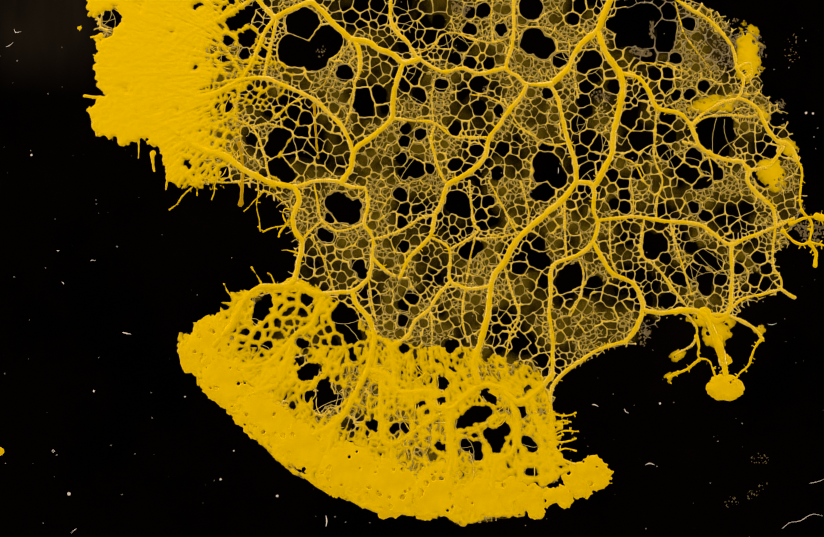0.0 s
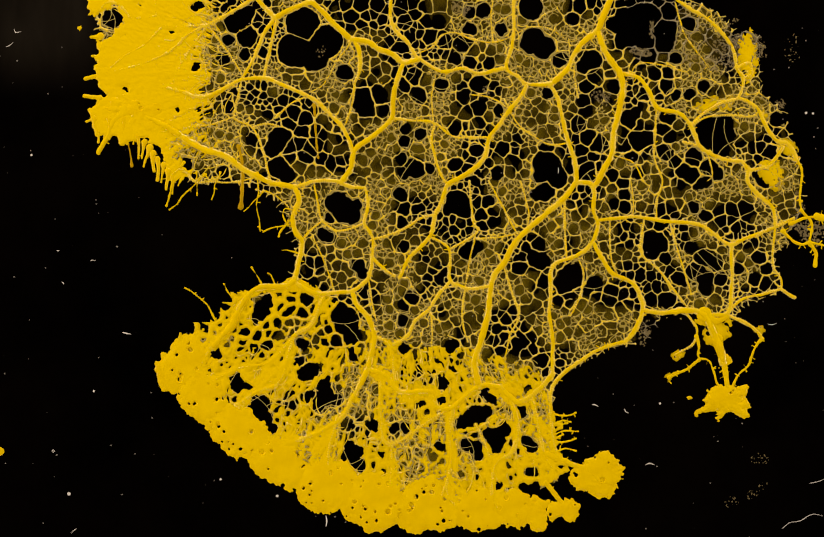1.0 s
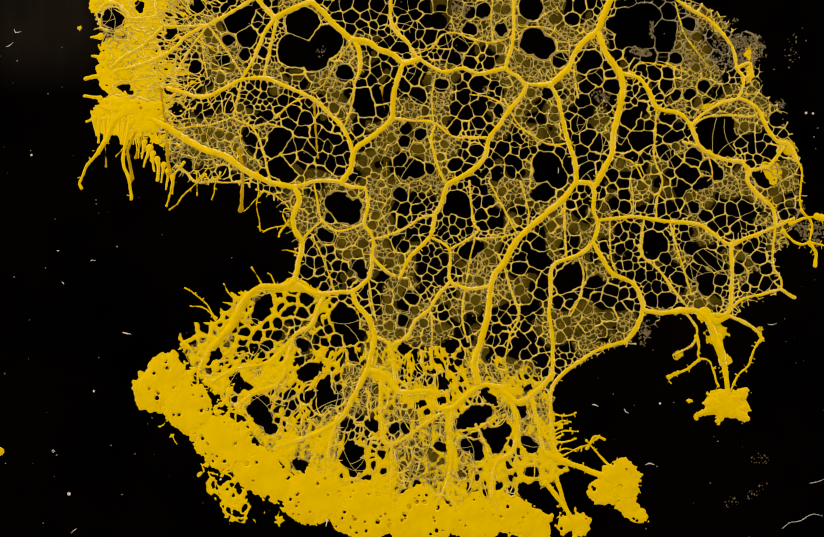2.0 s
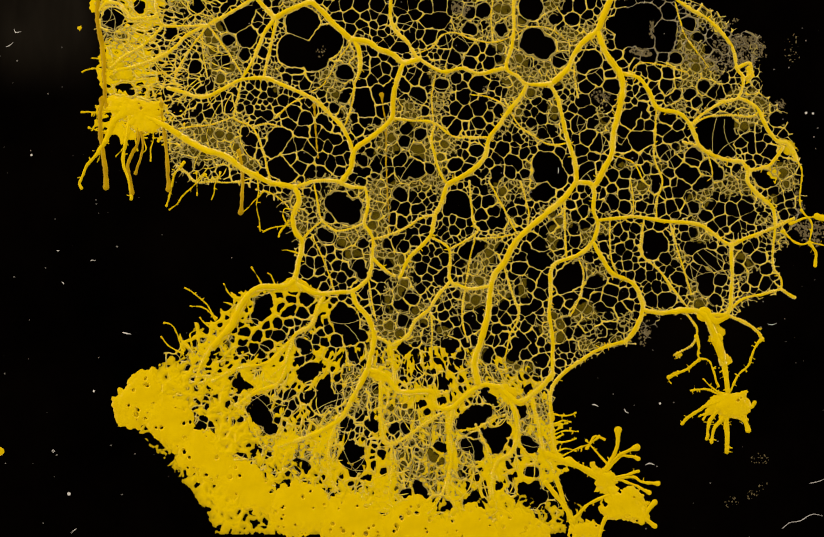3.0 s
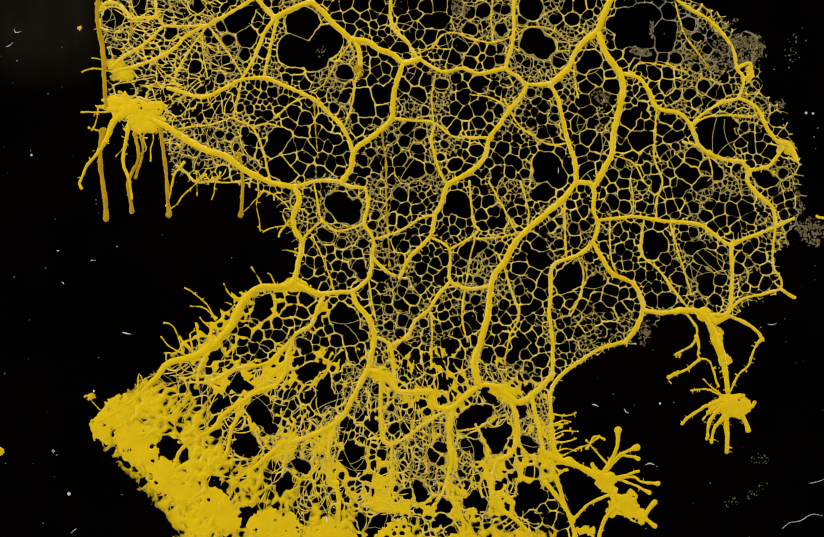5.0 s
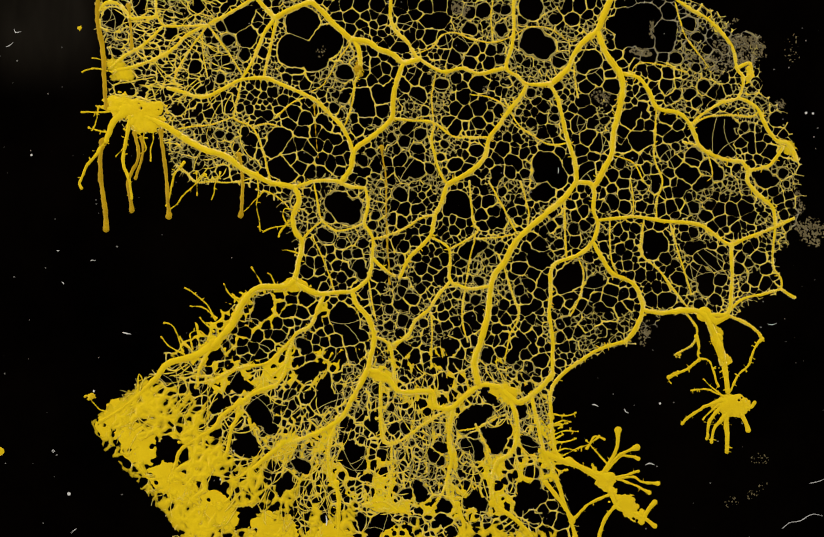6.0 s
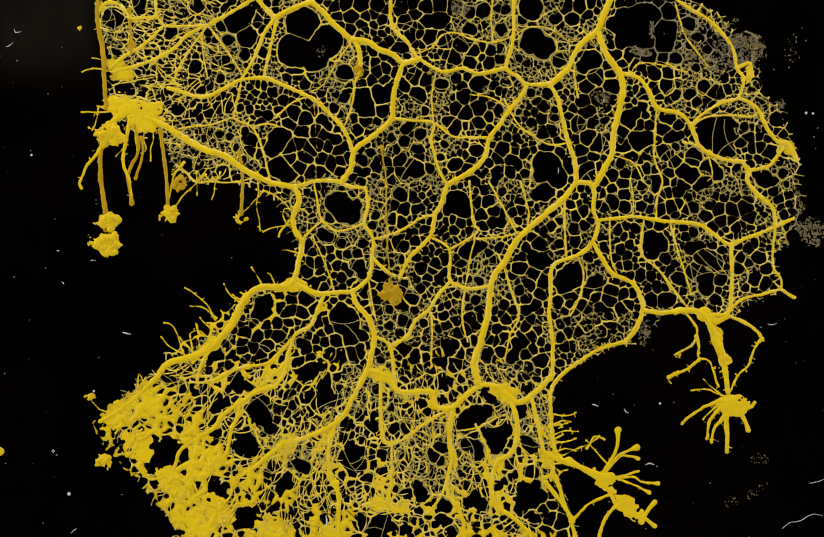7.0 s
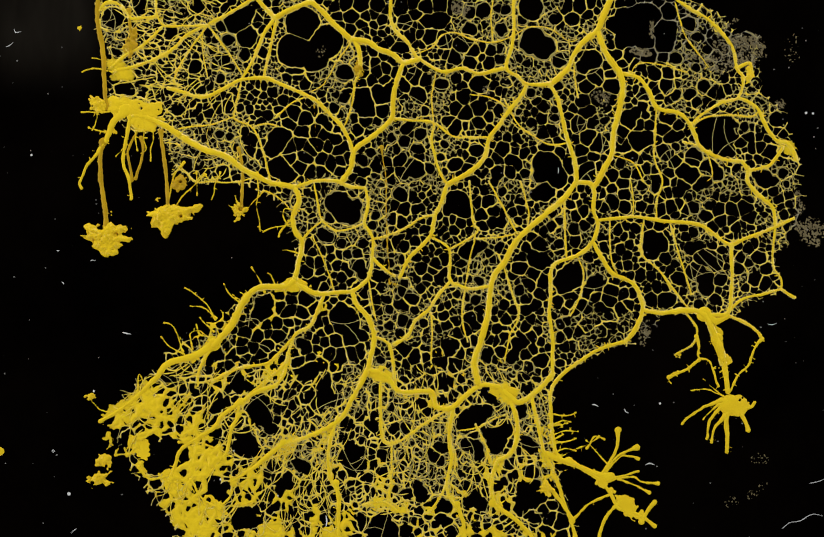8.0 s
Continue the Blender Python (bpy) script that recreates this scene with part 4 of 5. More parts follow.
def skirts():
    """How far inside the ragged foot of a trunk vein each place lies."""
    s = np.full(GX.shape, -30.0, np.float32)
    for c in TRUNK:
        for k in range(0, len(c) - 1, 8):
            b = c[k:k + 9]
            x0, x1 = int((b[:, 0].min() - 160) / STEP), int((b[:, 0].max() - 140) / STEP)
            y0, y1 = int((b[:, 1].min() + 30) / STEP), int((b[:, 1].max() + 50) / STEP)
            x0, y0 = max(x0, 0), max(y0, 0)
            if x1 <= x0 or y1 <= y0:
                continue
            gx, gy = GX[y0:y1, x0:x1], GY[y0:y1, x0:x1]
            if not gx.size:
                continue
            d = (b[:, 2] * 0.40 - np.hypot(gx[..., None] - b[:, 0], gy[..., None] - b[:, 1])).max(2)
            s[y0:y1, x0:x1] = np.maximum(s[y0:y1, x0:x1], d)
    return s


LATE.append(True)
SKIRT = skirts() + 1.0 * fbm(GX, GY, 8, 47) + 0.5 * vnoise(GX, GY, 30, 49)
foot = np.where(SKIRT > 0, 2.9 * (1 - np.exp(-SKIRT / 1.9)), 1.3 * SKIRT)
NET = np.clip(NET, -9, 9)
NET = 0.9 * np.log(np.exp(NET / 0.9) + np.exp(np.maximum(foot, -9) / 0.9)) - 0.1
WALL = np.minimum(WALL, np.maximum(-SKIRT, -3))
OUT = -inside(FRONT, GX, GY)
OUT = np.where((GY > 540) & (GX < 1060) | (GY > 900) & (GX < 1130), OUT, -50)


def cut(name, H, mat, label, rows, nx=5, ny=5, low=-1.2, kind="stuff"):
    """Lays a wide sheet in square pieces and notes their way."""
    sx, sy = (GX.shape[1] - 1) // nx + 1, (GX.shape[0] - 1) // ny + 1
    for j in range(0, GX.shape[0] - 1, sy):
        for i in range(0, GX.shape[1] - 1, sx):
            sl = (slice(j, j + sy + 1), slice(i, i + sx + 1))
            goes(relief(name, GX[sl], GY[sl], H[sl], mat, colony, label, low, kind), *rows)


DEAD = [(1180, -60), (1262, -60), (1300, 8), (1372, 62), (1452, 55), (1452, 120), (1412, 128), (1395, 118), (1330, 138), (1290, 122), (1215, 118), (1190, 100)]
dead = (inside(DEAD, GX, GY) + 8 * fbm(GX, GY, 20, 141) > 0) | (np.hypot((GX - 1545) / 48, (GY - 440) / 60) < 1) | (np.hypot((GX - 1236) / 16, (GY - 630) / 34) < 1)
dead &= SKIRT < -0.5
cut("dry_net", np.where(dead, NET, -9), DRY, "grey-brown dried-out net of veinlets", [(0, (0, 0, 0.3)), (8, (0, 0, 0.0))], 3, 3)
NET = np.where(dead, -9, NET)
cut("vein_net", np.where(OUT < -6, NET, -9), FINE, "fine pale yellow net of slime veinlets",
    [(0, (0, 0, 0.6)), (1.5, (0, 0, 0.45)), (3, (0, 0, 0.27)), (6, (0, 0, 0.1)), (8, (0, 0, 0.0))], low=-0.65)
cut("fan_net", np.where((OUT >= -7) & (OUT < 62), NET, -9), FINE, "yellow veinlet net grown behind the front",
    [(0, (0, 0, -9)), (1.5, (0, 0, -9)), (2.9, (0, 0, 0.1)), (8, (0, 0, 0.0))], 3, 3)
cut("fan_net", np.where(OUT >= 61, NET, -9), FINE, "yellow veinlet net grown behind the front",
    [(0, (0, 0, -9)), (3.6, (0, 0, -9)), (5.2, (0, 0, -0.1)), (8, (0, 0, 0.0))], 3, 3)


def hairs(name, lines, mat, label, rows):
    """Many thin threads as one sheet; each line: points, radius along it, height."""
    verts, quads, base = [], [], 0
    ring = np.linspace(0, 2 * math.pi, 5, endpoint=False)
    for c, rad, zc in lines:
        d = np.gradient(c, axis=0)
        d /= np.linalg.norm(d, axis=1)[:, None] + 1e-9
        side = np.stack([-d[:, 1], d[:, 0]], 1)
        m = len(c)
        xy = c[:, None] + side[:, None] * (np.cos(ring)[None, :, None] * rad[:, None, None])
        z = zc + np.sin(ring)[None] * rad[:, None] * 0.8
        verts.append(np.concatenate([xy, z[..., None]], 2).reshape(-1, 3))
        p, q = [g.ravel() for g in np.meshgrid(np.arange(m - 1), np.arange(5), indexing="ij")]
        quads.append(base + np.stack([p * 5 + q, p * 5 + (q + 1) % 5, (p + 1) * 5 + (q + 1) % 5, (p + 1) * 5 + q], 1))
        base += 5 * m
    v = np.vstack(verts)
    v = np.stack([(v[:, 0] - CX) * U, (CY - v[:, 1]) * U, v[:, 2] * U], 1)
    ob = new(name, mesh_from(name, v, np.vstack(quads)))
    ob.data.materials.append(mat)
    ob.parent = colony
    tagged(ob, label, kind="stuff")
    goes(ob, *rows)


def threads(seed, outer, rows):
    """Hair-thin threads hung across the large open meshes, some of them forked."""
    rs = np.random.RandomState(seed)
    lines = []

    def hang(a, b, bow):
        m = max(5, int(np.hypot(*(b - a)) / 3))
        t = np.linspace(0, 1, m)
        c = a + (b - a) * t[:, None] + np.array((-(b - a)[1], (b - a)[0])) * (bow * np.sin(math.pi * t))[:, None]
        lines.append((c + rs.normal(0, 0.25, c.shape), rs.uniform(0.36, 0.55) * (1 + 0.5 * np.abs(2 * t - 1) ** 6), 0.45))
        return c[m // 2]

    def rim(x, y, g):
        for r in np.arange(4.0, 60.0, 0.8):
            i, j = int((x + r * math.cos(g) - 150) / STEP), int((y + r * math.sin(g) + 40) / STEP)
            if not (0 <= i < GX.shape[1] and 0 <= j < GX.shape[0]) or WALL[j, i] < 0.6:
                break
        return np.array((x + r * math.cos(g), y + r * math.sin(g)))

    shared = [(HOLE_OF == h).sum() for h in HOLE_OF]
    for n, (hx, hy, hr) in enumerate(fixed):
        i, j = int(np.clip((hx - 150) / STEP, 0, GX.shape[1] - 1)), int(np.clip((hy + 40) / STEP, 0, GX.shape[0] - 1))
        if not 14 <= hr < 24 or dead[j, i] or (OUT[j, i] > 0) != outer or rs.rand() < (0.72 if shared[n] > 1 else 0.3):
            continue
        turn = rs.uniform(0, 6.28)
        for _ in range(rs.randint(1, 3)):
            turn += rs.uniform(0.5, 1.1)
            far = turn + rs.uniform(1.4, 2.9)
            a, b = rim(hx, hy, turn), rim(hx, hy, far)
            mid = hang(a, b, rs.uniform(-0.18, 0.18))
            if rs.rand() < 0.5:
                g = (turn + far) / 2 + rs.uniform(-0.5, 0.5)
                hang(mid, rim(*mid, g), rs.uniform(-0.1, 0.1))
    hairs("thread_web", lines, THREAD, "hair-thin pale threads across the open meshes", rows)


def strand_sheet(name, n, seed, hub, box, outer, rows):
    """Many thin strings of slime drawn out from the hub, lying on the net."""
    rs = np.random.RandomState(seed)
    lines = []
    made = 0
    for _ in range(n * 12):
        if made >= n:
            break
        x, y = rs.uniform(box[0], box[2]), rs.uniform(box[1], box[3])
        a = math.atan2(y - hub[1], x - hub[0]) + rs.normal(0, 0.22)
        bend, swing = rs.normal(0, 0.018), rs.uniform(0, 6)
        pts = []
        for k in range(rs.randint(10, 34)):
            pts.append((x, y))
            a += bend * 3 + 0.05 * math.sin(k * 0.55 + swing)
            x, y = x + 3 * math.cos(a), y + 3 * math.sin(a)
        c = np.array(pts)
        i = np.clip(((c[:, 0] - 150) / STEP).astype(int), 0, GX.shape[1] - 1)
        j = np.clip(((c[:, 1] + 40) / STEP).astype(int), 0, GX.shape[0] - 1)
        if (EDGE[j, i] < -3).any() or (WALL[j, i] > 8.5).mean() > 0.12 or ((OUT[j, i] > 2).any() != outer):
            continue
        made += 1
        m = len(c)
        rad = rs.uniform(0.6, 1.15) * np.minimum(1, np.minimum(np.arange(m), np.arange(m)[::-1]) / 3 + 0.25) * (1 + 0.25 * np.sin(np.arange(m) * rs.uniform(0.5, 1.2)))
        lines.append((c, rad, 0.3 + rs.uniform(0, 0.7)))
    hairs(name, lines, STRAND, "thin yellow strings of slime stretched across the fan", rows)


threads(148, False, [(0, (0, 0, 0.2)), (8, (0, 0, 0.0))])
threads(149, True, [(0, (0, 0, -9)), (3.6, (0, 0, -9)), (5.2, (0, 0, 0.1)), (8, (0, 0, 0.0))])
strand_sheet("strand_web", 55, 151, (760, 430), (380, 690, 1060, 990), False, [(0, (0, 0, 0)), (8, (0, 0, -0.3))])
strand_sheet("strand_web", 140, 157, (640, 560), (190, 690, 640, 1050), True, [(0, (0, 0, -9)), (3.6, (0, 0, -9)), (5.2, (0, 0, 0.2)), (8, (0, 0, 0.2))])
strand_sheet("strand_web", 60, 163, (520, 120), (195, -30, 470, 335), False, [(0, (0, 0, 0)), (8, (0, 0, -0.3))])

# thin lace in the meshes, drained as the colony thins out
lace_gap = lambda x, y: 6.6 + 1.5 * vnoise(x, y, 30, 71)
lace_on = fbm(GX, GY, 70, 73) + 0.25 * vnoise(GX, GY, 22, 79) - 0.36 + 0.4 * bay(GX, GY) + 0.38 * np.exp(-from_trunk(GX, GY) / 9.0)
lace, _ = net(6, lace_gap, 90000, lambda x, y: 0.62 + 0.2 * vnoise(x, y, 25, 77), 0.05, only=(lace_on > 0.0) & (EDGE > 0), reach=30.0)
lace = np.minimum(lace, lace_on * 6 + 0.4)
lace = np.where((OUT < 0), np.minimum(lace, EDGE * 0.8), -9)
cut("lace", lace, LACE, "thin olive-yellow lace of drying slime", [(0, (0, 0, 0.5)), (1.5, (0, 0, 0.36)), (3.5, (0, 0, 0.2)), (8, (0, 0, 0.0))], 3, 3, low=-0.5)
sk = (slice(None, None, 6), slice(None, None, 6))
skin = np.minimum(0.6 + 0.9 * lace_on[sk], np.where(OUT[sk] < 0, EDGE[sk] * 0.1, -9))
big = np.zeros(skin.shape)
for px, py, pr in fixed:
    if pr >= 12:
        big = np.maximum(big, pr + 3 - np.hypot(GX[sk] - px, GY[sk] - py))
skin = np.minimum(skin, 0.8 - 0.3 * big)
goes(relief("membrane", GX[sk], GY[sk], skin, MEMBRANE, colony, "clear olive membrane between the veins", -0.1, "stuff"),
     (0, (0, 0, 0.1)), (1.5, (0, 0, -0.25)), (3, (0, 0, -0.7)), (5, (0, 0, -1.1)), (8, (0, 0, -1.4)))


# ---- solid sheets of the fans, which drain and sink between the veins ----
def pits(x, y, h, spots, soft=3.0):
    for px, py, pr in spots:
        d = np.hypot(x - px, y - py) - pr - 2.0 * vnoise(x, y, 10, int(px)) - 0.5 * pr * fbm(x, y, 1.1 * pr + 4, int(px) + 1)
        h = np.where(d < soft, np.minimum(h, d * 1.5), h)
    return h


def strands(x, y, cx, cy, across, along, seed):
    """Noise drawn out along rays from (cx, cy)."""
    a, r = np.arctan2(y - cy, x - cx), np.hypot(x - cx, y - cy)
    return fbm(a * 420, r * across / along, across, seed)


def lattice(poly, grow=25):
    q = np.array(poly)
    return np.meshgrid(np.arange(q[:, 0].min() - grow, q[:, 0].max() + grow), np.arange(q[:, 1].min() - grow, q[:, 1].max() + grow))


ragged = lambda x, y, s: 5 * fbm(x, y, 34, s) + 4.5 * fbm(x, y, 11, s + 3) + 2.2 * vnoise(x, y, 5, s + 6)

def sheet(poly, seed, spread, label, rows, slope=0.34, top=4.6, spots=(), rim=0.8, soft=False, torn=1.0, base=0.0):
    """A fan: the veins of the net swollen by spread(x, y) until only some meshes stay open."""
    q = np.array(poly)
    x0, y0 = max(int((q[:, 0].min() - 175) / STEP), 0), max(int((q[:, 1].min() + 15) / STEP), 0)
    sl = (slice(y0, int((q[:, 1].max() + 65) / STEP), 2), slice(x0, int((q[:, 0].max() - 125) / STEP), 2))
    x, y = GX[sl], GY[sl]
    e = inside(poly, x, y) + torn * ragged(x, y, seed)
    s = (spread(x, y) - WALL[sl] + 1.6 * fbm(x, y, 14, seed + 5)) * slope
    if soft:
        h = s - base
    else:
        h = np.where(s > 0, top * (1 - np.exp(-s / top * 1.5)), s) + 0.10 * fbm(x, y, 24, seed + 8)
        h = np.where(h > 0.5, np.maximum(h, np.minimum(NET[sl] + 0.7, h + 1.6)), h)
    h = np.minimum(h, np.where(e > 0, 5.5 * (1 - np.exp(-e * rim / 5.5)), e * 1.5))
    h = pits(x, y, h, spots)
    goes(relief("film", x, y, h, FILM, colony, label, -0.6), *rows)


sheet(LEFT, 83, lambda x, y: -0.8 + 16 * np.clip((560 - x - 0.15 * (y - 150)) / 270, 0, 1.1) ** 1.6 + 2 * fbm(x, y, 60, 84) + 2.5 * strands(x, y, 560, 130, 9, 70, 85),
      "smooth solid yellow sheet of slime",
      [(0, (0, 0, 0)), (0.5, (0, 0, -0.9)), (1, (0, 0, -1.8)), (1.5, (0, 0, -2.7)), (3, (0, 0, -3.6)), (4.5, (0, 0, -4.2)), (8, (0, 0, -5.5))])
sheet(FAN, 93, lambda x, y: 3.5 + 2.4 * np.clip(1.05 - inside(FRONT, x, y) / 150, 0, 1.2) + 1.6 * fbm(x, y, 45, 94) + 1.8 * strands(x, y, 770, 400, 9, 70, 95) + 3.0 * np.exp(-from_trunk(x, y) / 8),
      "smooth solid yellow sheet of slime",
      [(0, (0, 0, 0)), (0.5, (0, 0, -0.3)), (1, (0, 0, -0.6)), (1.5, (0, 0, -0.85)), (3, (0, 0, -1.25)), (4.5, (0, 0, -1.5)), (8, (0, 0, -2.15))], torn=0.45,
      spots=((496, 590, 22), (505, 575, 14), (620, 758, 26), (410, 676, 9), (460, 730, 10), (490, 765, 15), (508, 790, 6), (665, 852, 8), (665, 880, 9), (585, 577, 10), (572, 688, 11), (592, 703, 13),
             (605, 705, 10), (760, 893, 4), (806, 940, 8), (840, 958, 9), (855, 962, 7), (893, 932, 6), (972, 935, 8), (905, 950, 7), (845, 730, 10), (835, 763, 8), (700, 745, 6)))

# the sheet that stays behind the front once it has passed
WAKE = [(330, 665), (300, 705), (240, 742), (200, 780), (170, 800), (188, 850), (232, 892), (278, 938), (325, 992), (360, 1065), (1060, 1065), (1060, 1000), (960, 985),
        (860, 985), (700, 960), (560, 890), (480, 820), (420, 770), (380, 700)]
sheet(WAKE, 103, lambda x, y: 3.5 + 4.6 * np.clip(-inside(FRONT, x, y) / 120, 0, 1) + 2.2 * fbm(x, y, 55, 104) + 2.4 * strands(x, y, 690, 420, 9, 70, 105),
      "yellow sheet of slime left behind the front",
      [(0, (75, -60, -9)), (1.0, (75, -60, -9)), (1.7, (65, -55, -3.4)), (3.0, (50, -44, -0.4)), (3.5, (36, -32, -0.4)), (4.5, (0, 0, 0.0)), (6, (0, 0, -0.25)), (7, (0, 0, -0.5)), (8, (0, 0, -0.8))],
      slope=0.5, base=1.6, rim=0.12, soft=True,
      spots=((545, 920, 10), (735, 1005, 26), (490, 785, 22), (465, 848, 20), (345, 735, 8), (313, 720, 7)))


# ---- lobes of the advancing front, bulbs and pads ----
def lobe(cx, cy, rx, ry, turn, thick, seed, rough=1.0, holes=0.0, rays=0.0, mat=SLIME, name="lobe", label="", steep=7.0, lump=0.15):
    n = int(max(rx, ry) * 1.5 + 12)
    x, y = np.meshgrid(np.arange(cx - n, cx + n + 1.0), np.arange(cy - n, cy + n + 1.0))
    a = radians(turn)
    u, v = (x - cx) * math.cos(a) + (y - cy) * math.sin(a), -(x - cx) * math.sin(a) + (y - cy) * math.cos(a)
    r = np.hypot(u / rx, v / ry)
    th = np.arctan2(v / ry, u / rx)
    m = min(rx, ry)
    s = (1 - r) * m + rough * (0.16 * m * vnoise(x, y, 0.8 * m, seed) + 4.0 * fbm(x, y, 13, seed + 1) + 1.5 * vnoise(x, y, 5, seed + 2))
    s = s + rays * m * (vnoise(th * 60, r * 6, 26, seed + 4) * r + 0.5 * vnoise(th * 60, r * 10, 12, seed + 5) * r)
    h = np.where(s > 0, thick * (1 - np.exp(-s / steep)), s * 1.5) + lump * fbm(x, y, 24 if lump < 0.5 else 8, seed + 3) * (s > 2)
    if holes:
        rs = np.random.RandomState(seed + 6)
        for _ in range(int(holes * rx * ry / 130) + 1):
            g, far, pr = rs.uniform(0, 6.28), rs.uniform(0.1, 0.92) ** 0.5, rs.uniform(0.5, 2.6) ** 1.5
            px, py = far * rx * math.cos(g), far * ry * math.sin(g)
            h = np.minimum(h, 1.6 * (np.hypot(u - px, (v - py) * rs.uniform(0.7, 1.3)) - pr + 0.35 * pr * vnoise(x, y, 3 + pr, seed + 7)))
    return relief(name, x, y, h, mat, colony, label, -0.6)


GO = ((0, 0), (0.5, 0.12), (1, 0.25), (1.5, 0.37), (3, 0.73), (3.5, 0.80), (4.5, 1.0), (8, 1.0))
DROP = ((0, 0), (3, -0.2), (4.5, -1.2), (6, -2.5), (8, -3.5))


def down(t):
    return float(np.interp(t, [a for a, _ in DROP], [b for _, b in DROP]))


FRONTS = ((400, 658, 60, 46, -50, -172, 140), (428, 725, 64, 46, 45, -165, 120), (502, 795, 66, 46, 40, -172, 130), (572, 850, 66, 50, 35, -160, 125),
          (655, 893, 66, 52, 25, -140, 120), (745, 925, 66, 54, 12, -110, 110), (835, 938, 66, 52, 3, -75, 105), (910, 945, 60, 48, 0, -30, 100),
          (968, 940, 46, 42, 0, 20, 95))
for k, (cx, cy, rx, ry, turn, dx, dy) in enumerate(FRONTS):
    ob = lobe(cx, cy, rx, ry, turn, 3.9 + 0.2 * (k % 3), 200 + 11 * k, 1.2, 0.7, name="lobe", label="thick smooth yellow lobe of the front", steep=15.0)
    slow = lambda t, f: f if k == 0 else float(np.interp(t, (0, 0.5, 1, 1.5, 3, 3.5, 4.5), (0, 0.16, 0.25, 0.33, 0.63, 0.73, 1.0)))
    goes(ob, *[(t, (slow(t, f) * dx, slow(t, f) * dy, down(t))) for t, f in GO[:-1]], (6, (dx, dy, down(6))), (8, (dx, dy, down(8))))

# pads that stay at the upper left
goes(lobe(262, 214, 58, 27, 10, 4.6, 301, 1.4, 0.3, 0.35, steep=15.0, name="pad", label="flat solid yellow pad of slime"), (0, (0, 0, 0)), (3.5, (0, 0, 0)), (8, (0, 0, -1.0)))
lobe(232, 136, 30, 19, 20, 2.6, 313, 1.6, 0.9, mat=FILM, steep=14.0, name="pad", label="flat solid yellow pad of slime")
lobe(1428, 132, 9, 22, 5, 2.6, 317, 1.0, 1.0, name="pad", label="flat solid yellow pad of slime")
lobe(560, 542, 26, 14, 0, 4.0, 323, 0.8, steep=12.0, name="pad")
lobe(960, 748, 30, 18, 20, 4.0, 327, 1.0, 0.3, steep=12.0, name="pad")
lobe(725, 712, 26, 16, 15, 4.0, 331, 1.0, 0.3, steep=12.0, name="pad")

# right-hand branch of the lower fan
for cx, cy, rx, ry, sd, a, b, c in ((1126, 902, 37, 32, 341, (22, -8), (40, -14), (70, 58)), (1064, 946, 34, 20, 353, (10, 26), (18, 40), (50, 66)),
                                   (1102, 905, 32, 25, 359, (14, 4), (30, 12), (70, 60)), (1098, 928, 28, 22, 363, (42, 0), (66, -2), (100, 40)), (1010, 955, 36, 34, 365, (4, 24), (8, 36), (12, 70))):
    ob = lobe(cx, cy, rx, ry, 0, 4.4, sd, 1.4, 0.3, name="lobe", label="thick smooth yellow lobe of the front", steep=11.0)
    goes(ob, (0, (0, 0, 0)), (1, (*a, 0)), (1.5, (*b, 0)), (3, (*c, -0.5)), (3.5, (*c, -1.0)), (4.5, (*c, -2.4)), (6, (*c, -3.8)), (8, (*c, -4.6)))


def grown(ob, start, full, back=(0, 0), deep=-9.0, end=0.0):
    """A piece that comes up out of the gel from start to full seconds."""
    rows = [(0, (*back, deep))] if start > 0 else []
    rows += [(start, (*back, deep))] * (start > 0) + [(full, (0, 0, 0.0))]
    if full < 8:
        rows.append((8, (0, 0, end)))
    return goes(ob, *rows)


def shoot(w0, w1, start, full, *pts, back=(0, 0), tip=0.4, end=-0.9, name="branch", spurs=0.35, mat=VEIN, root_in=9.0):
    a, b = np.array(pts[0], float), np.array(pts[1], float)
    root = tuple(a - (b - a) / np.linalg.norm(b - a) * root_in)
    ob = vein(w0, w1, root, *pts, name=name, spurs=spurs, tip=tip, mat=mat)
    return grown(ob, start, full, back, -9.0, end)


shoot(11, 13, 0.2, 0.8, (1050, 868), (1090, 884), (1130, 900), (1162, 908))
shoot(9, 9, 0.2, 0.8, (1044, 925), (1068, 955), (1086, 985))
shoot(11, 8, 1.6, 2.8, (1090, 882), (1130, 905), (1160, 935), (1178, 968), (1215, 980), (1245, 1002))
shoot(6, 9, 1.7, 2.9, (1140, 912), (1160, 880), (1173, 850), (1175, 818), back=(0, 30), tip=0.6)
shoot(5, 9, 1.7, 2.9, (1160, 885), (1180, 866), (1212, 851), back=(-20, 20), tip=0.6)
shoot(5, 6, 1.7, 2.9, (1160, 890), (1185, 868), (1215, 873), back=(-20, 10))
shoot(6, 6, 1.7, 2.9, (1165, 912), (1205, 908), (1222, 916), (1252, 920), back=(-30, 0))
shoot(5, 6, 1.7, 2.9, (1185, 915), (1210, 925), (1235, 938), back=(-20, -10))
shoot(5, 5, 1.7, 2.9, (1170, 908), (1200, 902), (1215, 898))
shoot(4, 4, 0.8, 1.8, (1065, 870), (1100, 852), (1122, 845), (1140, 830))
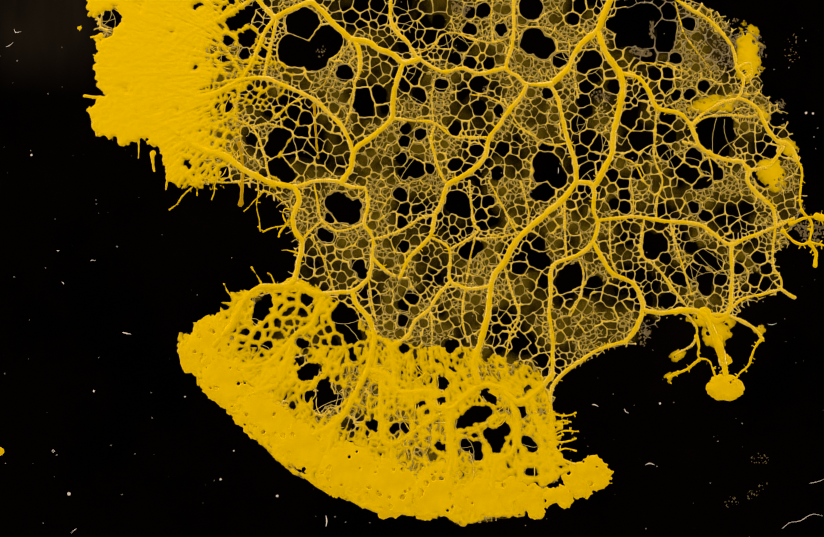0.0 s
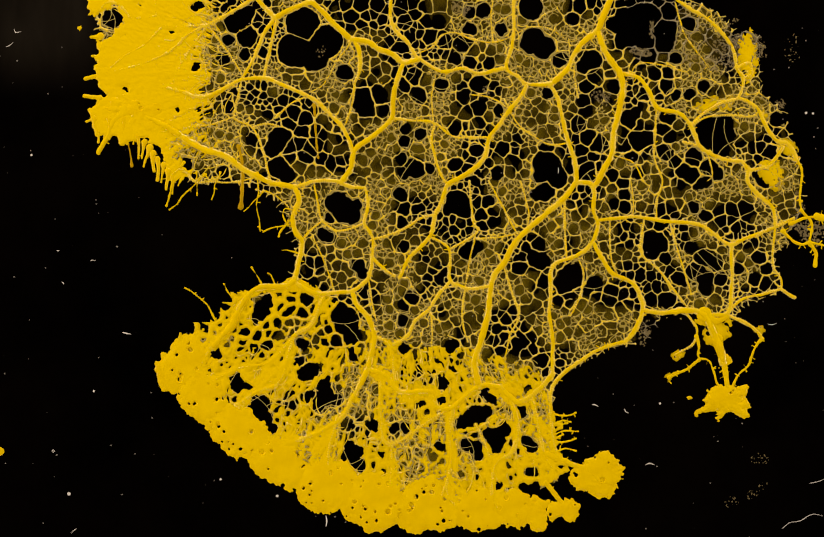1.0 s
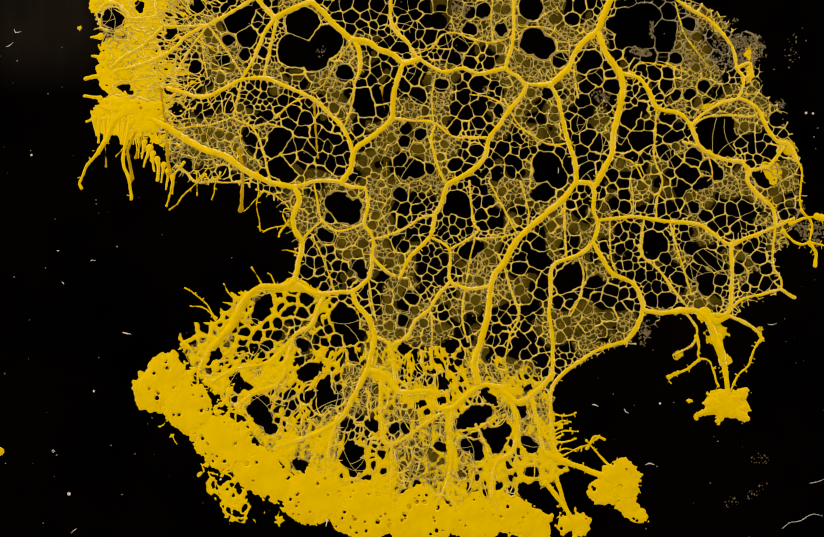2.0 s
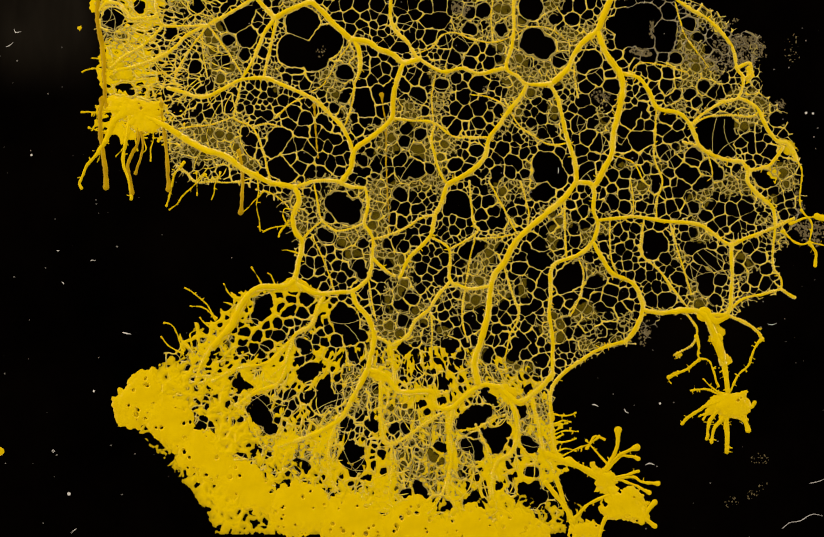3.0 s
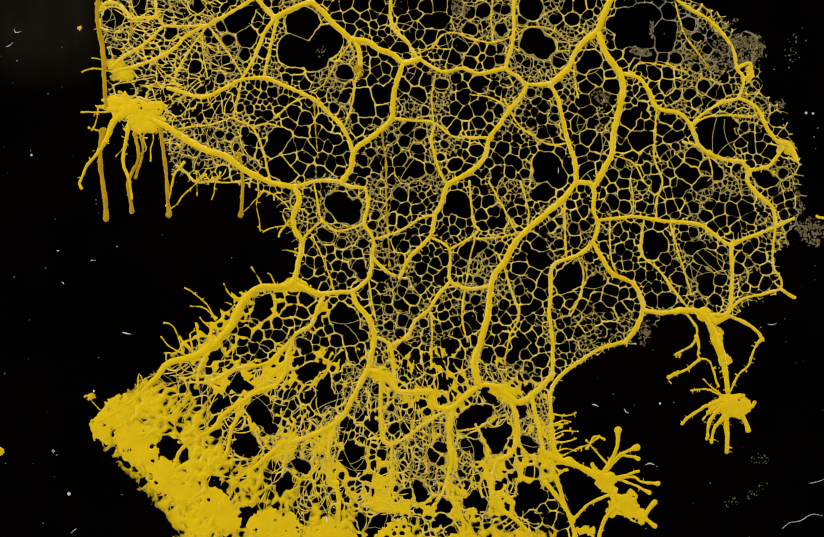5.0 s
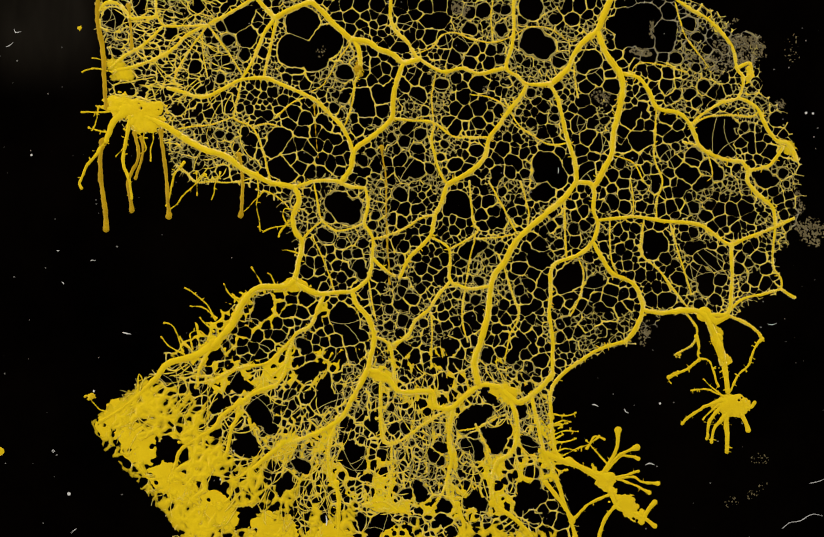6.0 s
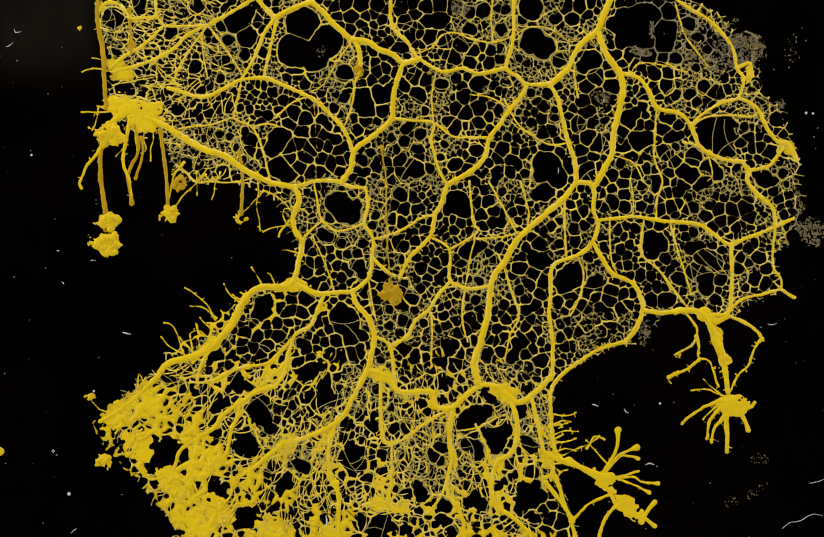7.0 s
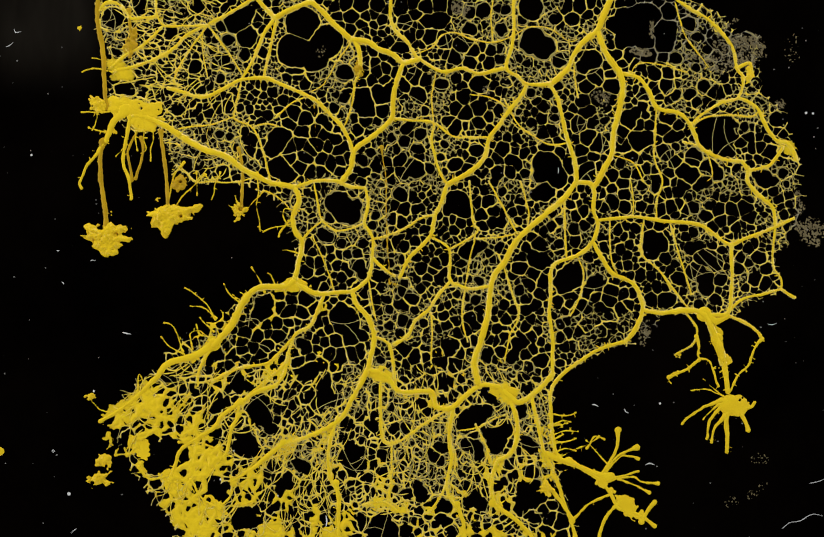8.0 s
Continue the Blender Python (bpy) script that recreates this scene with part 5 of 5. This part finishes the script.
shoot(3, 4, 0.8, 1.8, (1122, 845), (1140, 865), (1158, 885))
shoot(5, 4, 0.8, 1.8, (1122, 845), (1132, 830), (1150, 836))
shoot(9, 8, 0.8, 2.2, (1060, 918), (1070, 945), (1085, 985), (1096, 1025))
shoot(8, 8, 1.2, 2.6, (1175, 960), (1150, 990), (1140, 1030))
shoot(8, 8, 1.2, 2.6, (1225, 985), (1236, 965), (1245, 955))
shoot(7, 6, 1.2, 2.6, (1095, 985), (1120, 960), (1160, 940))
goes(lobe(1148, 914, 34, 20, 44, 4.6, 367, 1.2, 0.3, steep=11.0, name="pad"), (0, (0, 0, -9)), (1.2, (0, 0, -9)), (2.4, (0, 0, 0)), (4.5, (0, 0, -0.6)), (8, (0, 0, -2.2)))
goes(lobe(1194, 964, 44, 22, 38, 4.6, 371, 1.2, 0.3, steep=11.0, name="pad"), (0, (0, 0, -9)), (1.2, (0, 0, -9)), (2.2, (0, 0, 0)), (4.5, (0, 0, -0.9)), (8, (0, 0, -2.0)))
for k in range(7):
    yy = 786 + 11.5 * k + random.uniform(-4, 4)
    ln = random.choice((16, 24, 30, 40, 44))
    shoot(4.5, 3, -1, 0, (1054, yy + random.uniform(0, 8)), (1056 + ln * 0.5, yy + random.uniform(-3, 3)), (1056 + ln, yy + random.uniform(-9, 4)), end=-0.5, tip=0.3, spurs=0.6)

# the small fan on the right
ob = lobe(1380, 738, 35, 26, 0, 5.0, 401, 0.6, 0.2, label="thick smooth yellow lobe of the front")
goes(ob, (0, (0, 0, 0)), (1, (0, 20, 0)), (1.7, (4, 32, 0)), (3, (14, 34, 0)), (4.5, (16, 34, -0.8)), (8, (18, 34, -2.3)))
ob = lobe(1382, 768, 54, 34, 0, 5.0, 411, 1.5, 0.3, 0.25, name="lobe")
goes(ob, (0, (0, -10, -9)), (0.3, (0, -10, -5)), (1.0, (0, -4, -1.0)), (1.6, (0, 0, 0)), (2.8, (0, 4, -2.2)), (4, (0, 6, -3.2)), (6, (0, 6, -4.4)), (8, (0, 6, -6)))
vein(15, 10, (1364, 645), (1374, 680), (1380, 700), (1386, 745), spurs=0.9)
vein(5, 4, (1325, 640), (1330, 655), (1330, 680), (1350, 690), (1368, 735))
vein(5, 5, (1330, 685), (1310, 700), (1290, 710), (1272, 718), tip=0.8)
vein(4, 3, (1290, 708), (1272, 718), (1276, 730))
vein(5, 4, (1450, 645), (1436, 665), (1425, 695), (1408, 710), (1390, 745), spurs=1.0)
vein(16, 10, (1340, 598), (1362, 610), (1385, 600))
lobe(1376, 686, 13, 10, 0, 4, 421, 1.0, name="pad")
for cx, cy, rx, ry, turn, late, sd in ((1362, 632, 24, 34, -25, -2.6, 431), (1335, 612, 24, 12, 20, -4.5, 437), (1385, 612, 16, 12, 0, -4.5, 441), (1446, 632, 10, 16, -30, -2.2, 445),
                                       (1290, 674, 14, 9, -25, -2.0, 449), (1272, 717, 10, 7, -20, -2.4, 453), (1424, 108, 26, 58, 0, -5.0, 457), (1350, 200, 60, 16, -12, -3.6, 463), (1470, 330, 34, 26, 60, -3.4, 467), (1385, 190, 34, 8, -15, -3.4, 461),
                                       (1500, 282, 22, 14, 45, -1.2, 465), (1452, 215, 10, 26, -20, -3.0, 469)):
    goes(lobe(cx, cy, rx, ry, turn, 2.4, sd, 1.2, 0.9, mat=FILM, steep=13.0, name="web", label="thin yellow web of slime between veins"),
         (0, (0, 0, 0)), (1, (0, 0, 0.18 * late)), (3, (0, 0, 0.5 * late)), (8, (0, 0, 0.6 * late)))
for w0, w1, *pts in ((12, 8, (1390, 770), (1382, 800), (1385, 830), (1382, 860)), (9, 6, (1375, 770), (1350, 800), (1345, 835)), (8, 6, (1365, 765), (1330, 780), (1298, 806)),
                     (5, 4, (1368, 750), (1345, 740), (1315, 743)), (9, 6, (1400, 770), (1425, 775), (1436, 766)), (9, 6, (1380, 790), (1360, 815), (1355, 842)),
                     (9, 9, (1405, 780), (1418, 800), (1424, 818)), (4, 3, (1368, 748), (1350, 735), (1338, 722)), (5, 4, (1362, 775), (1345, 790), (1338, 798))):
    shoot(w0, w1, 1.5, 2.8, *pts, back=((pts[0][0] - pts[-1][0]) * 0.35, (pts[0][1] - pts[-1][1]) * 0.35), spurs=0.8, tip=0.15, name="finger")

# edge pads of the right margin and beyond
for w0, w1, *pts in ((7, 5, (1505, 425), (1530, 415), (1560, 412)), (6, 4, (1490, 440), (1520, 465), (1545, 462), (1580, 470)), (6, 8, (1540, 462), (1552, 480), (1550, 505)),
                     (5, 4, (1515, 300), (1526, 330), (1522, 370), (1524, 400)), (5, 5, (1525, 400), (1545, 425), (1540, 455)), (9, 14, (1555, 412), (1590, 420), (1610, 440))):
    ob = vein(w0, w1, *pts, spurs=0.8)
    goes(ob, (0, (0, 0, 0.4)), (3, (0, 0, -0.6)), (6, (0, 0, -3.5)), (8, (0, 0, -4.5)))

# ---- fingers and strings of the upper left, the strings darker amber and low among the net ----
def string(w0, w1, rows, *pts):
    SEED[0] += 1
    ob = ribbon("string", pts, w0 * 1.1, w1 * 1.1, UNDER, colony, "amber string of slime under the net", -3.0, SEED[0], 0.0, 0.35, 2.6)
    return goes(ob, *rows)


string(8, 9.5, [(0, (0, -150, 0)), (1.5, (0, -130, 0)), (3, (0, -80, 3)), (3.5, (0, -52, 3)), (4.5, (0, -32, 3)), (6, (0, 0, 3)), (8, (0, 0, 3))],
       (196, 270), (190, 310), (194, 360), (200, 400), (201, 436))
string(6, 7, [(0, (0, -110, 0)), (1.5, (0, -75, 2)), (3, (0, -35, 3)), (4.5, (0, 0, 3)), (6.5, (0, -5, 3)), (8, (0, -60, 2.0))],
       (256, 255), (264, 300), (244, 350), (252, 402))
string(6, 8, [(0, (0, -130, 0)), (1.5, (0, -95, 2)), (3, (0, -52, 3)), (4.5, (0, -10, 3)), (6, (0, 0, 3)), (8, (0, 0, 3))],
       (306, 250), (312, 300), (318, 350), (322, 412))
string(6, 7, [(0, (0, -62, 3)), (3, (0, -46, 3)), (6, (0, -40, 3)), (8, (0, -52, 2.6))], (455, 335), (462, 380), (458, 450))
string(5, 5, [(0, (0, -90, 0)), (1.5, (0, -60, 2)), (3, (0, -10, 3)), (8, (0, 0, 3))], (268, 262), (272, 290), (258, 340))
string(7, 5, [(0, (0, -130, 0)), (3, (0, -100, 1.6)), (4.5, (0, -60, 1.8)), (6, (0, 0, 1.8)), (8, (0, 0, 1.5))], (726, 280), (734, 350), (736, 430), (742, 540))
string(10, 8, [(0, (0, 0, -9)), (1.3, (0, 0, -8)), (2.8, (0, 0, 3)), (8, (0, 0, 3))], (190, -40), (186, 40), (196, 100), (199, 150), (203, 205))
string(6, 6, [(0, (0, 0, 2)), (8, (0, 0, 1))], (598, 200), (600, 240), (605, 300))
string(6, 6, [(0, (0, -60, -2)), (5, (0, -40, 2)), (6.5, (0, 0, 3)), (8, (0, 0, 3))], (245, 20), (248, 60), (250, 100))
for w0, w1, a, b, *pts in ((15, 8, 0.3, 1.0, (232, 216), (214, 236), (202, 266), (187, 291)), (7, 4.5, 0.7, 1.8, (196, 275), (180, 298), (165, 316), (156, 340), (152, 350), (156, 358)),
                           (3.5, 2.5, 1.2, 2.6, (196, 280), (190, 295), (185, 308)), (8, 6, 0.5, 1.5, (246, 232), (240, 262), (234, 308), (245, 338), (250, 378)),
                           (3.5, 2.5, 0.5, 1.5, (242, 258), (236, 280), (221, 298)), (3.5, 2.5, 0.8, 1.8, (275, 240), (274, 262), (277, 284), (268, 292)),
                           (3.5, 2.5, 0.8, 1.8, (290, 242), (291, 265), (286, 284), (288, 306)), (4, 3, 0.4, 1.4, (262, 240), (258, 262), (262, 286)),
                           (5, 3.5, 0.2, 1.0, (344, 316), (332, 330), (324, 362), (316, 392)), (4, 3, -1, 0, (384, 338), (368, 354), (348, 372), (334, 390), (322, 398)),
                           (3, 2.2, -1, 0, (374, 336), (374, 356), (374, 372)), (3, 2, -1, 0, (416, 336), (409, 352), (407, 366), (403, 380)),
                           (3.5, 2.5, -1, 0, (490, 338), (492, 362), (488, 388), (494, 420), (495, 440)), (3, 2.5, -1, 0, (494, 372), (482, 386), (476, 392), (464, 402)),
                           (3, 2.5, -1, 0, (550, 428), (532, 430), (518, 434), (500, 441)), (3, 2.5, -1, 0, (560, 480), (548, 476), (536, 476)),
                           (5, 4, -1, 0, (556, 412), (545, 425), (532, 442), (530, 450)), (3, 2.5, -1, 0, (560, 400), (542, 398), (538, 412), (548, 430)),
                           (4, 3, 1.8, 2.8, (210, 210), (196, 213), (175, 214), (155, 213)), (3.5, 3, 1.8, 2.8, (205, 135), (180, 130), (156, 136)), (3, 2.5, 1.8, 2.8, (186, 214), (184, 228), (178, 244), (176, 248)),
                           (3, 2.5, 1.8, 2.8, (178, 246), (190, 250), (202, 252)), (3, 3, 1.8, 2.8, (205, 118), (190, 113), (176, 110))):
    shoot(w0, w1, a, b, *pts, name="finger", tip=0.2, end=-0.2)

# short fingers on the rim of the upper left sheet, drawn in again as it drains
for k in range(26):
    f = k / 25
    px, py = (178 + 150 * (f - 0.35) / 0.65, 238 + 110 * max(0, f - 0.6) / 0.4) if f > 0.35 else (178 + random.uniform(-4, 6), 70 + 480 * f)
    ln, dx, dy = random.uniform(14, 34), random.uniform(-0.25, 0.1), 1.0
    if f <= 0.35:
        dx, dy, ln = -1.0, random.uniform(-0.3, 0.5), ln * 0.6
    if f <= 0.35 and k % 2:
        continue
    SEED[0] += 1
    ob = ribbon("finger", [(px - 12 * dx, py - 12 * dy), (px + 4 * dx, py + 4 * dy), (px + ln * dx + random.uniform(-3, 3), py + ln * dy)], random.uniform(6, 10), random.uniform(3.5, 6), SLIME, colony, "", 0.0, SEED[0], 0.3, 0.4)
    goes(ob, (0, (0, 0, -9 if k % 3 else -1)), (0.4, (0, 0, -8 if k % 3 else -0.5)), (1.2, (0, 0, 0)), (2.0, (0, 0, -1)), (3.2, (0, 0, -6)), (8, (0, 0, -9)))

# fine filaments on the rim between the fans
for a, b, *pts in ((0.3, 1.0, (405, 600), (392, 578), (370, 558), (352, 548)), (0.5, 1.2, (405, 600), (385, 585), (362, 582)), (-1, 0, (455, 575), (438, 562), (426, 540)),
                   (1.5, 2.8, (345, 660), (335, 632), (325, 618), (312, 615)), (1.5, 2.8, (340, 668), (322, 658), (308, 640)), (1.5, 2.8, (365, 655), (362, 635), (378, 630), (395, 642)),
                   (-1, 0, (500, 548), (492, 530), (480, 508)), (-1, 0, (525, 545), (517, 525), (510, 520)), (1.5, 2.8, (400, 625), (388, 615), (380, 605)), (2.5, 4.0, (262, 735), (265, 712), (275, 730)),
                   (3.6, 4.6, (230, 785), (195, 782), (178, 768), (168, 755))):
    shoot(3.5, 2.5, a, b, *pts, name="filament", tip=0.5, spurs=0.3, end=-0.2)


def bulb(cx, cy, rx, ry, turn, start, full, seed, rays=0.5, mat=BULB, fade=None, shift=(0, 0), thick=9.0):
    ob = lobe(cx, cy, rx, ry, turn, thick, seed, 1.1, 0.15, rays * 0.5, mat, "bulb", "crinkled amber-yellow blob at the end of a string", 10.0, 1.5)
    rows = [(0, (0, 0, -thick - 2)), (start, (0, 0, -thick - 2)), (full, (0, 0, 0))]
    if fade:
        rows += [(fade, (*shift, -1)), (8, (*shift, -thick * 0.9))] if fade < 8 else [(8, (*shift, 0))]
    elif full < 8:
        rows.append((8, (*shift, 0)))
    goes(ob, *rows)


bulb(208, 432, 25, 21, 0, 6.0, 6.4, 501, 0.35, BULB, 7.6, (4, -22))
bulb(203, 463, 25, 23, 0, 6.05, 6.45, 513, 0.35)
bulb(198, 462, 40, 26, 0, 6.6, 7.4, 525, 0.7, BULB, 9, (4, -14))
bulb(322, 407, 17, 17, 0, 6.0, 6.4, 531, 0.4)
bulb(322, 412, 44, 29, 0, 6.6, 7.9, 537, 0.8)
bulb(459, 420, 13, 12, 20, 6.6, 7.2, 549, 1.2, BULB, 9, (-2, -18))
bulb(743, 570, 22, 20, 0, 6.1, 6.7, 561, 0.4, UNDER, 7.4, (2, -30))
bulb(209, 258, 28, 22, 10, 6.65, 7.0, 569, 0.4, BULB, 7.55, (0, -4))
bulb(192, 201, 19, 14, 20, 7.5, 7.95, 573, 0.5, thick=6.0)
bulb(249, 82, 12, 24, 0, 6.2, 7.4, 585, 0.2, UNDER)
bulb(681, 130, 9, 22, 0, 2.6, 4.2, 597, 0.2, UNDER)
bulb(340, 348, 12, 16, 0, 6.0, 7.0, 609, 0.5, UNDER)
bulb(200, 880, 13, 12, 0, 6.4, 7.0, 621, 0.4, BULB)
bulb(188, 914, 20, 13, 0, 7.1, 7.9, 633, 0.6, BULB)
bulb(1038, 932, 12, 14, 0, 6.4, 7.6, 645, 0.8, BULB)
bulb(170, 757, 8, 9, 0, 4.2, 4.8, 657, 0.3, BULB)

# outer veins of the lower fan, grown behind the front
for w0, w1, a, b, *pts in ((15, 8, 3.4, 4.8, (400, 660), (369, 678), (320, 692), (293, 724), (236, 774), (190, 802)), (10, 7, 3.2, 4.8, (452, 770), (422, 793), (405, 815), (348, 852), (334, 880), (328, 906)),
                           (8, 5, 2.2, 3.4, (450, 798), (440, 820), (430, 860), (395, 905)), (10, 6, 3.0, 4.6, (532, 849), (495, 880), (440, 917)),
                           (9, 7, 2.4, 3.8, (640, 928), (645, 965), (640, 1060)), (9, 7, 1.6, 3.0, (872, 968), (882, 1000), (885, 1060)), (9, 8, 1.6, 3.0, (945, 963), (1000, 1005), (1040, 1060)),
                           (4, 4, 3.6, 5.0, (350, 842), (390, 845), (440, 870)), (5, 4, 3.6, 5.0, (368, 920), (385, 950), (415, 962), (440, 940), (438, 905)), (5, 4, 4, 5.5, (270, 895), (285, 912), (318, 905))):
    shoot(w0, w1, a, b, *pts, tip=0, end=0.0, name="vein", spurs=0.6)


# ---- dried remains, dust and lint on the plate ----
def remains(cx, cy, rx, ry, turn, seed, fill=0.3):
    n = int(max(rx, ry) * 1.3)
    x, y = np.meshgrid(np.arange(cx - n, cx + n + 1.0), np.arange(cy - n, cy + n + 1.0))
    a = radians(turn)
    u, v = (x - cx) * math.cos(a) + (y - cy) * math.sin(a), -(x - cx) * math.sin(a) + (y - cy) * math.cos(a)
    s = (1 - np.hypot(u / rx, v / ry)) * 2 + 0.8 * fbm(x, y, 18, seed)
    h = np.minimum(s, fill - 0.25 + 1.1 * np.abs(fbm(x, y, 5.0, seed + 3, 2)) ** 0.6 * 0.5 + 0.5 * vnoise(x, y, 2.4, seed + 5))
    return tagged(relief("dried_film", x, y, h, DRIED, None, "grey-brown crumbly film of dried slime on the plate", -0.3), category="dried film", group="dried films")


for k, (cx, cy, rx, ry, turn, f) in enumerate(((1425, 95, 30, 36, 0, 0.0), (1372, 105, 32, 34, 0, -0.12), (1545, 440, 34, 22, 10, 0.0), (1222, 100, 22, 8, 10, 0.1), (1402, 578, 34, 8, -25, 0.1),
                                              (1228, 630, 12, 26, 10, -0.1), (1240, 60, 6, 18, 0, 0.1), (875, 15, 18, 18, 0, 0.0), (1485, 200, 10, 12, 0, 0.0), (1520, 385, 10, 24, 0, -0.1),
                                              (1505, 100, 14, 34, 0, -0.45), (1445, 875, 20, 12, 0, -0.35), (1440, 935, 24, 10, -40, -0.3), (1395, 955, 16, 9, 0, -0.35), (1385, 48, 20, 6, -30, 0.0),
                                              (925, 172, 8, 8, 0, 0.1), (612, 98, 8, 12, 0, -0.25), (1330, 110, 30, 8, 10, -0.1), (1145, 185, 16, 14, 0, -0.1))):
    remains(cx, cy, rx, ry, turn, 700 + 9 * k, f)

for w, *pts in ((2.4, (620, 980), (622, 992), (620, 1003)), (2.2, (232, 632), (240, 634), (250, 636)), (2.2, (1126, 770), (1132, 770), (1139, 774)), (2.0, (1188, 778), (1191, 784), (1196, 786)),
                (2.2, (1228, 885), (1236, 881), (1246, 885)), (1.2, (1488, 1006), (1502, 995), (1520, 992), (1540, 980), (1552, 978), (1566, 982)), (1.1, (1540, 920), (1556, 917), (1570, 911)),
                (1.8, (27, 55), (30, 62), (40, 60)), (1.8, (10, 90), (18, 87), (26, 80)), (1.6, (100, 855), (104, 858), (100, 862)), (1.8, (172, 497), (176, 495), (182, 496)),
                (2.0, (108, 476), (111, 478), (113, 476)), (1.6, (118, 536), (120, 539), (122, 541)), (1.8, (1062, 318), (1063, 324), (1062, 330)), (1.4, (135, 1015), (142, 1008), (146, 1006)),
                (1.3, (1460, 616), (1468, 618), (1478, 615))):
    SEED[0] += 1
    tagged(tube("lint", pts, w, w * 0.8, LINT, None, "thin white curl of lint on the black plate", 0.2, SEED[0], wob=0.8), category="lint", group="lint fibres")


def specks(name, n, seed, mat, label, big):
    """Grains of dust, each a small rough stone."""
    rs = np.random.RandomState(seed)
    bm = bmesh.new()
    for _ in range(n):
        px, py = rs.uniform(-20, 1590), rs.uniform(-20, 1040)
        r = big * rs.uniform(0.35, 1.0) ** 2
        made = bmesh.ops.create_icosphere(bm, subdivisions=1, radius=1.0)["verts"]
        for v in made:
            v.co = at(px, py, 0.3 * r) + Vector((v.co.x * r, v.co.y * r * rs.uniform(0.6, 1), v.co.z * r * 0.6)) * U * rs.uniform(0.75, 1.2)
    me = bpy.data.meshes.new(name)
    bm.to_mesh(me)
    bm.free()
    me.materials.append(mat)
    return tagged(new(name, me), label, "dust", kind="stuff")


DUST = slime_material("grey_dust", (0.10, 0.095, 0.085), (0.30, 0.29, 0.26), rough=0.9, spec=0.05)
specks("dust", 260, 21, DUST, "fine pale dust scattered on the black plate", 2.0)
for px, py, r in ((131, 940, 3.4), (179, 744, 2.8), (1534, 215, 2.4), (1547, 216, 2.0), (60, 295, 1.8), (100, 858, 2.0), (352, 755, 1.6), (1256, 768, 1.8), (445, 858, 1.8), (420, 912, 1.8), (528, 944, 2.2)):
    ob = lobe(px, py, 0.7 * r + 0.9, 0.7 * r + 0.9, 0, 1.3, 900 + px, 0.2, name="grit", mat=LINT)
    ob.parent = None
    tagged(ob, "tiny white grain of grit on the plate", "grit", "grit grains")
ob = lobe(150, 53, 6, 5, 0, 3, 951, 0.5, name="crumb", rays=0.3)
ob.parent = None
tagged(ob, "small yellow crumb of slime on the plate", "crumb")
ob = lobe(-6, 861, 15, 9, -20, 4, 957, 0.3, name="slime_fragment")
ob.parent = None
tagged(ob, "orange-yellow edge of another slime patch", "slime mould")

# ---- how the pieces advance, swell and drain ----
def motions():
    for ob, base, rows in MOVES:
        walk(ob, [(t, Matrix.Translation(base + Vector((dx * U, -dy * U, dz * U)))) for t, (dx, dy, dz) in rows])


motions()
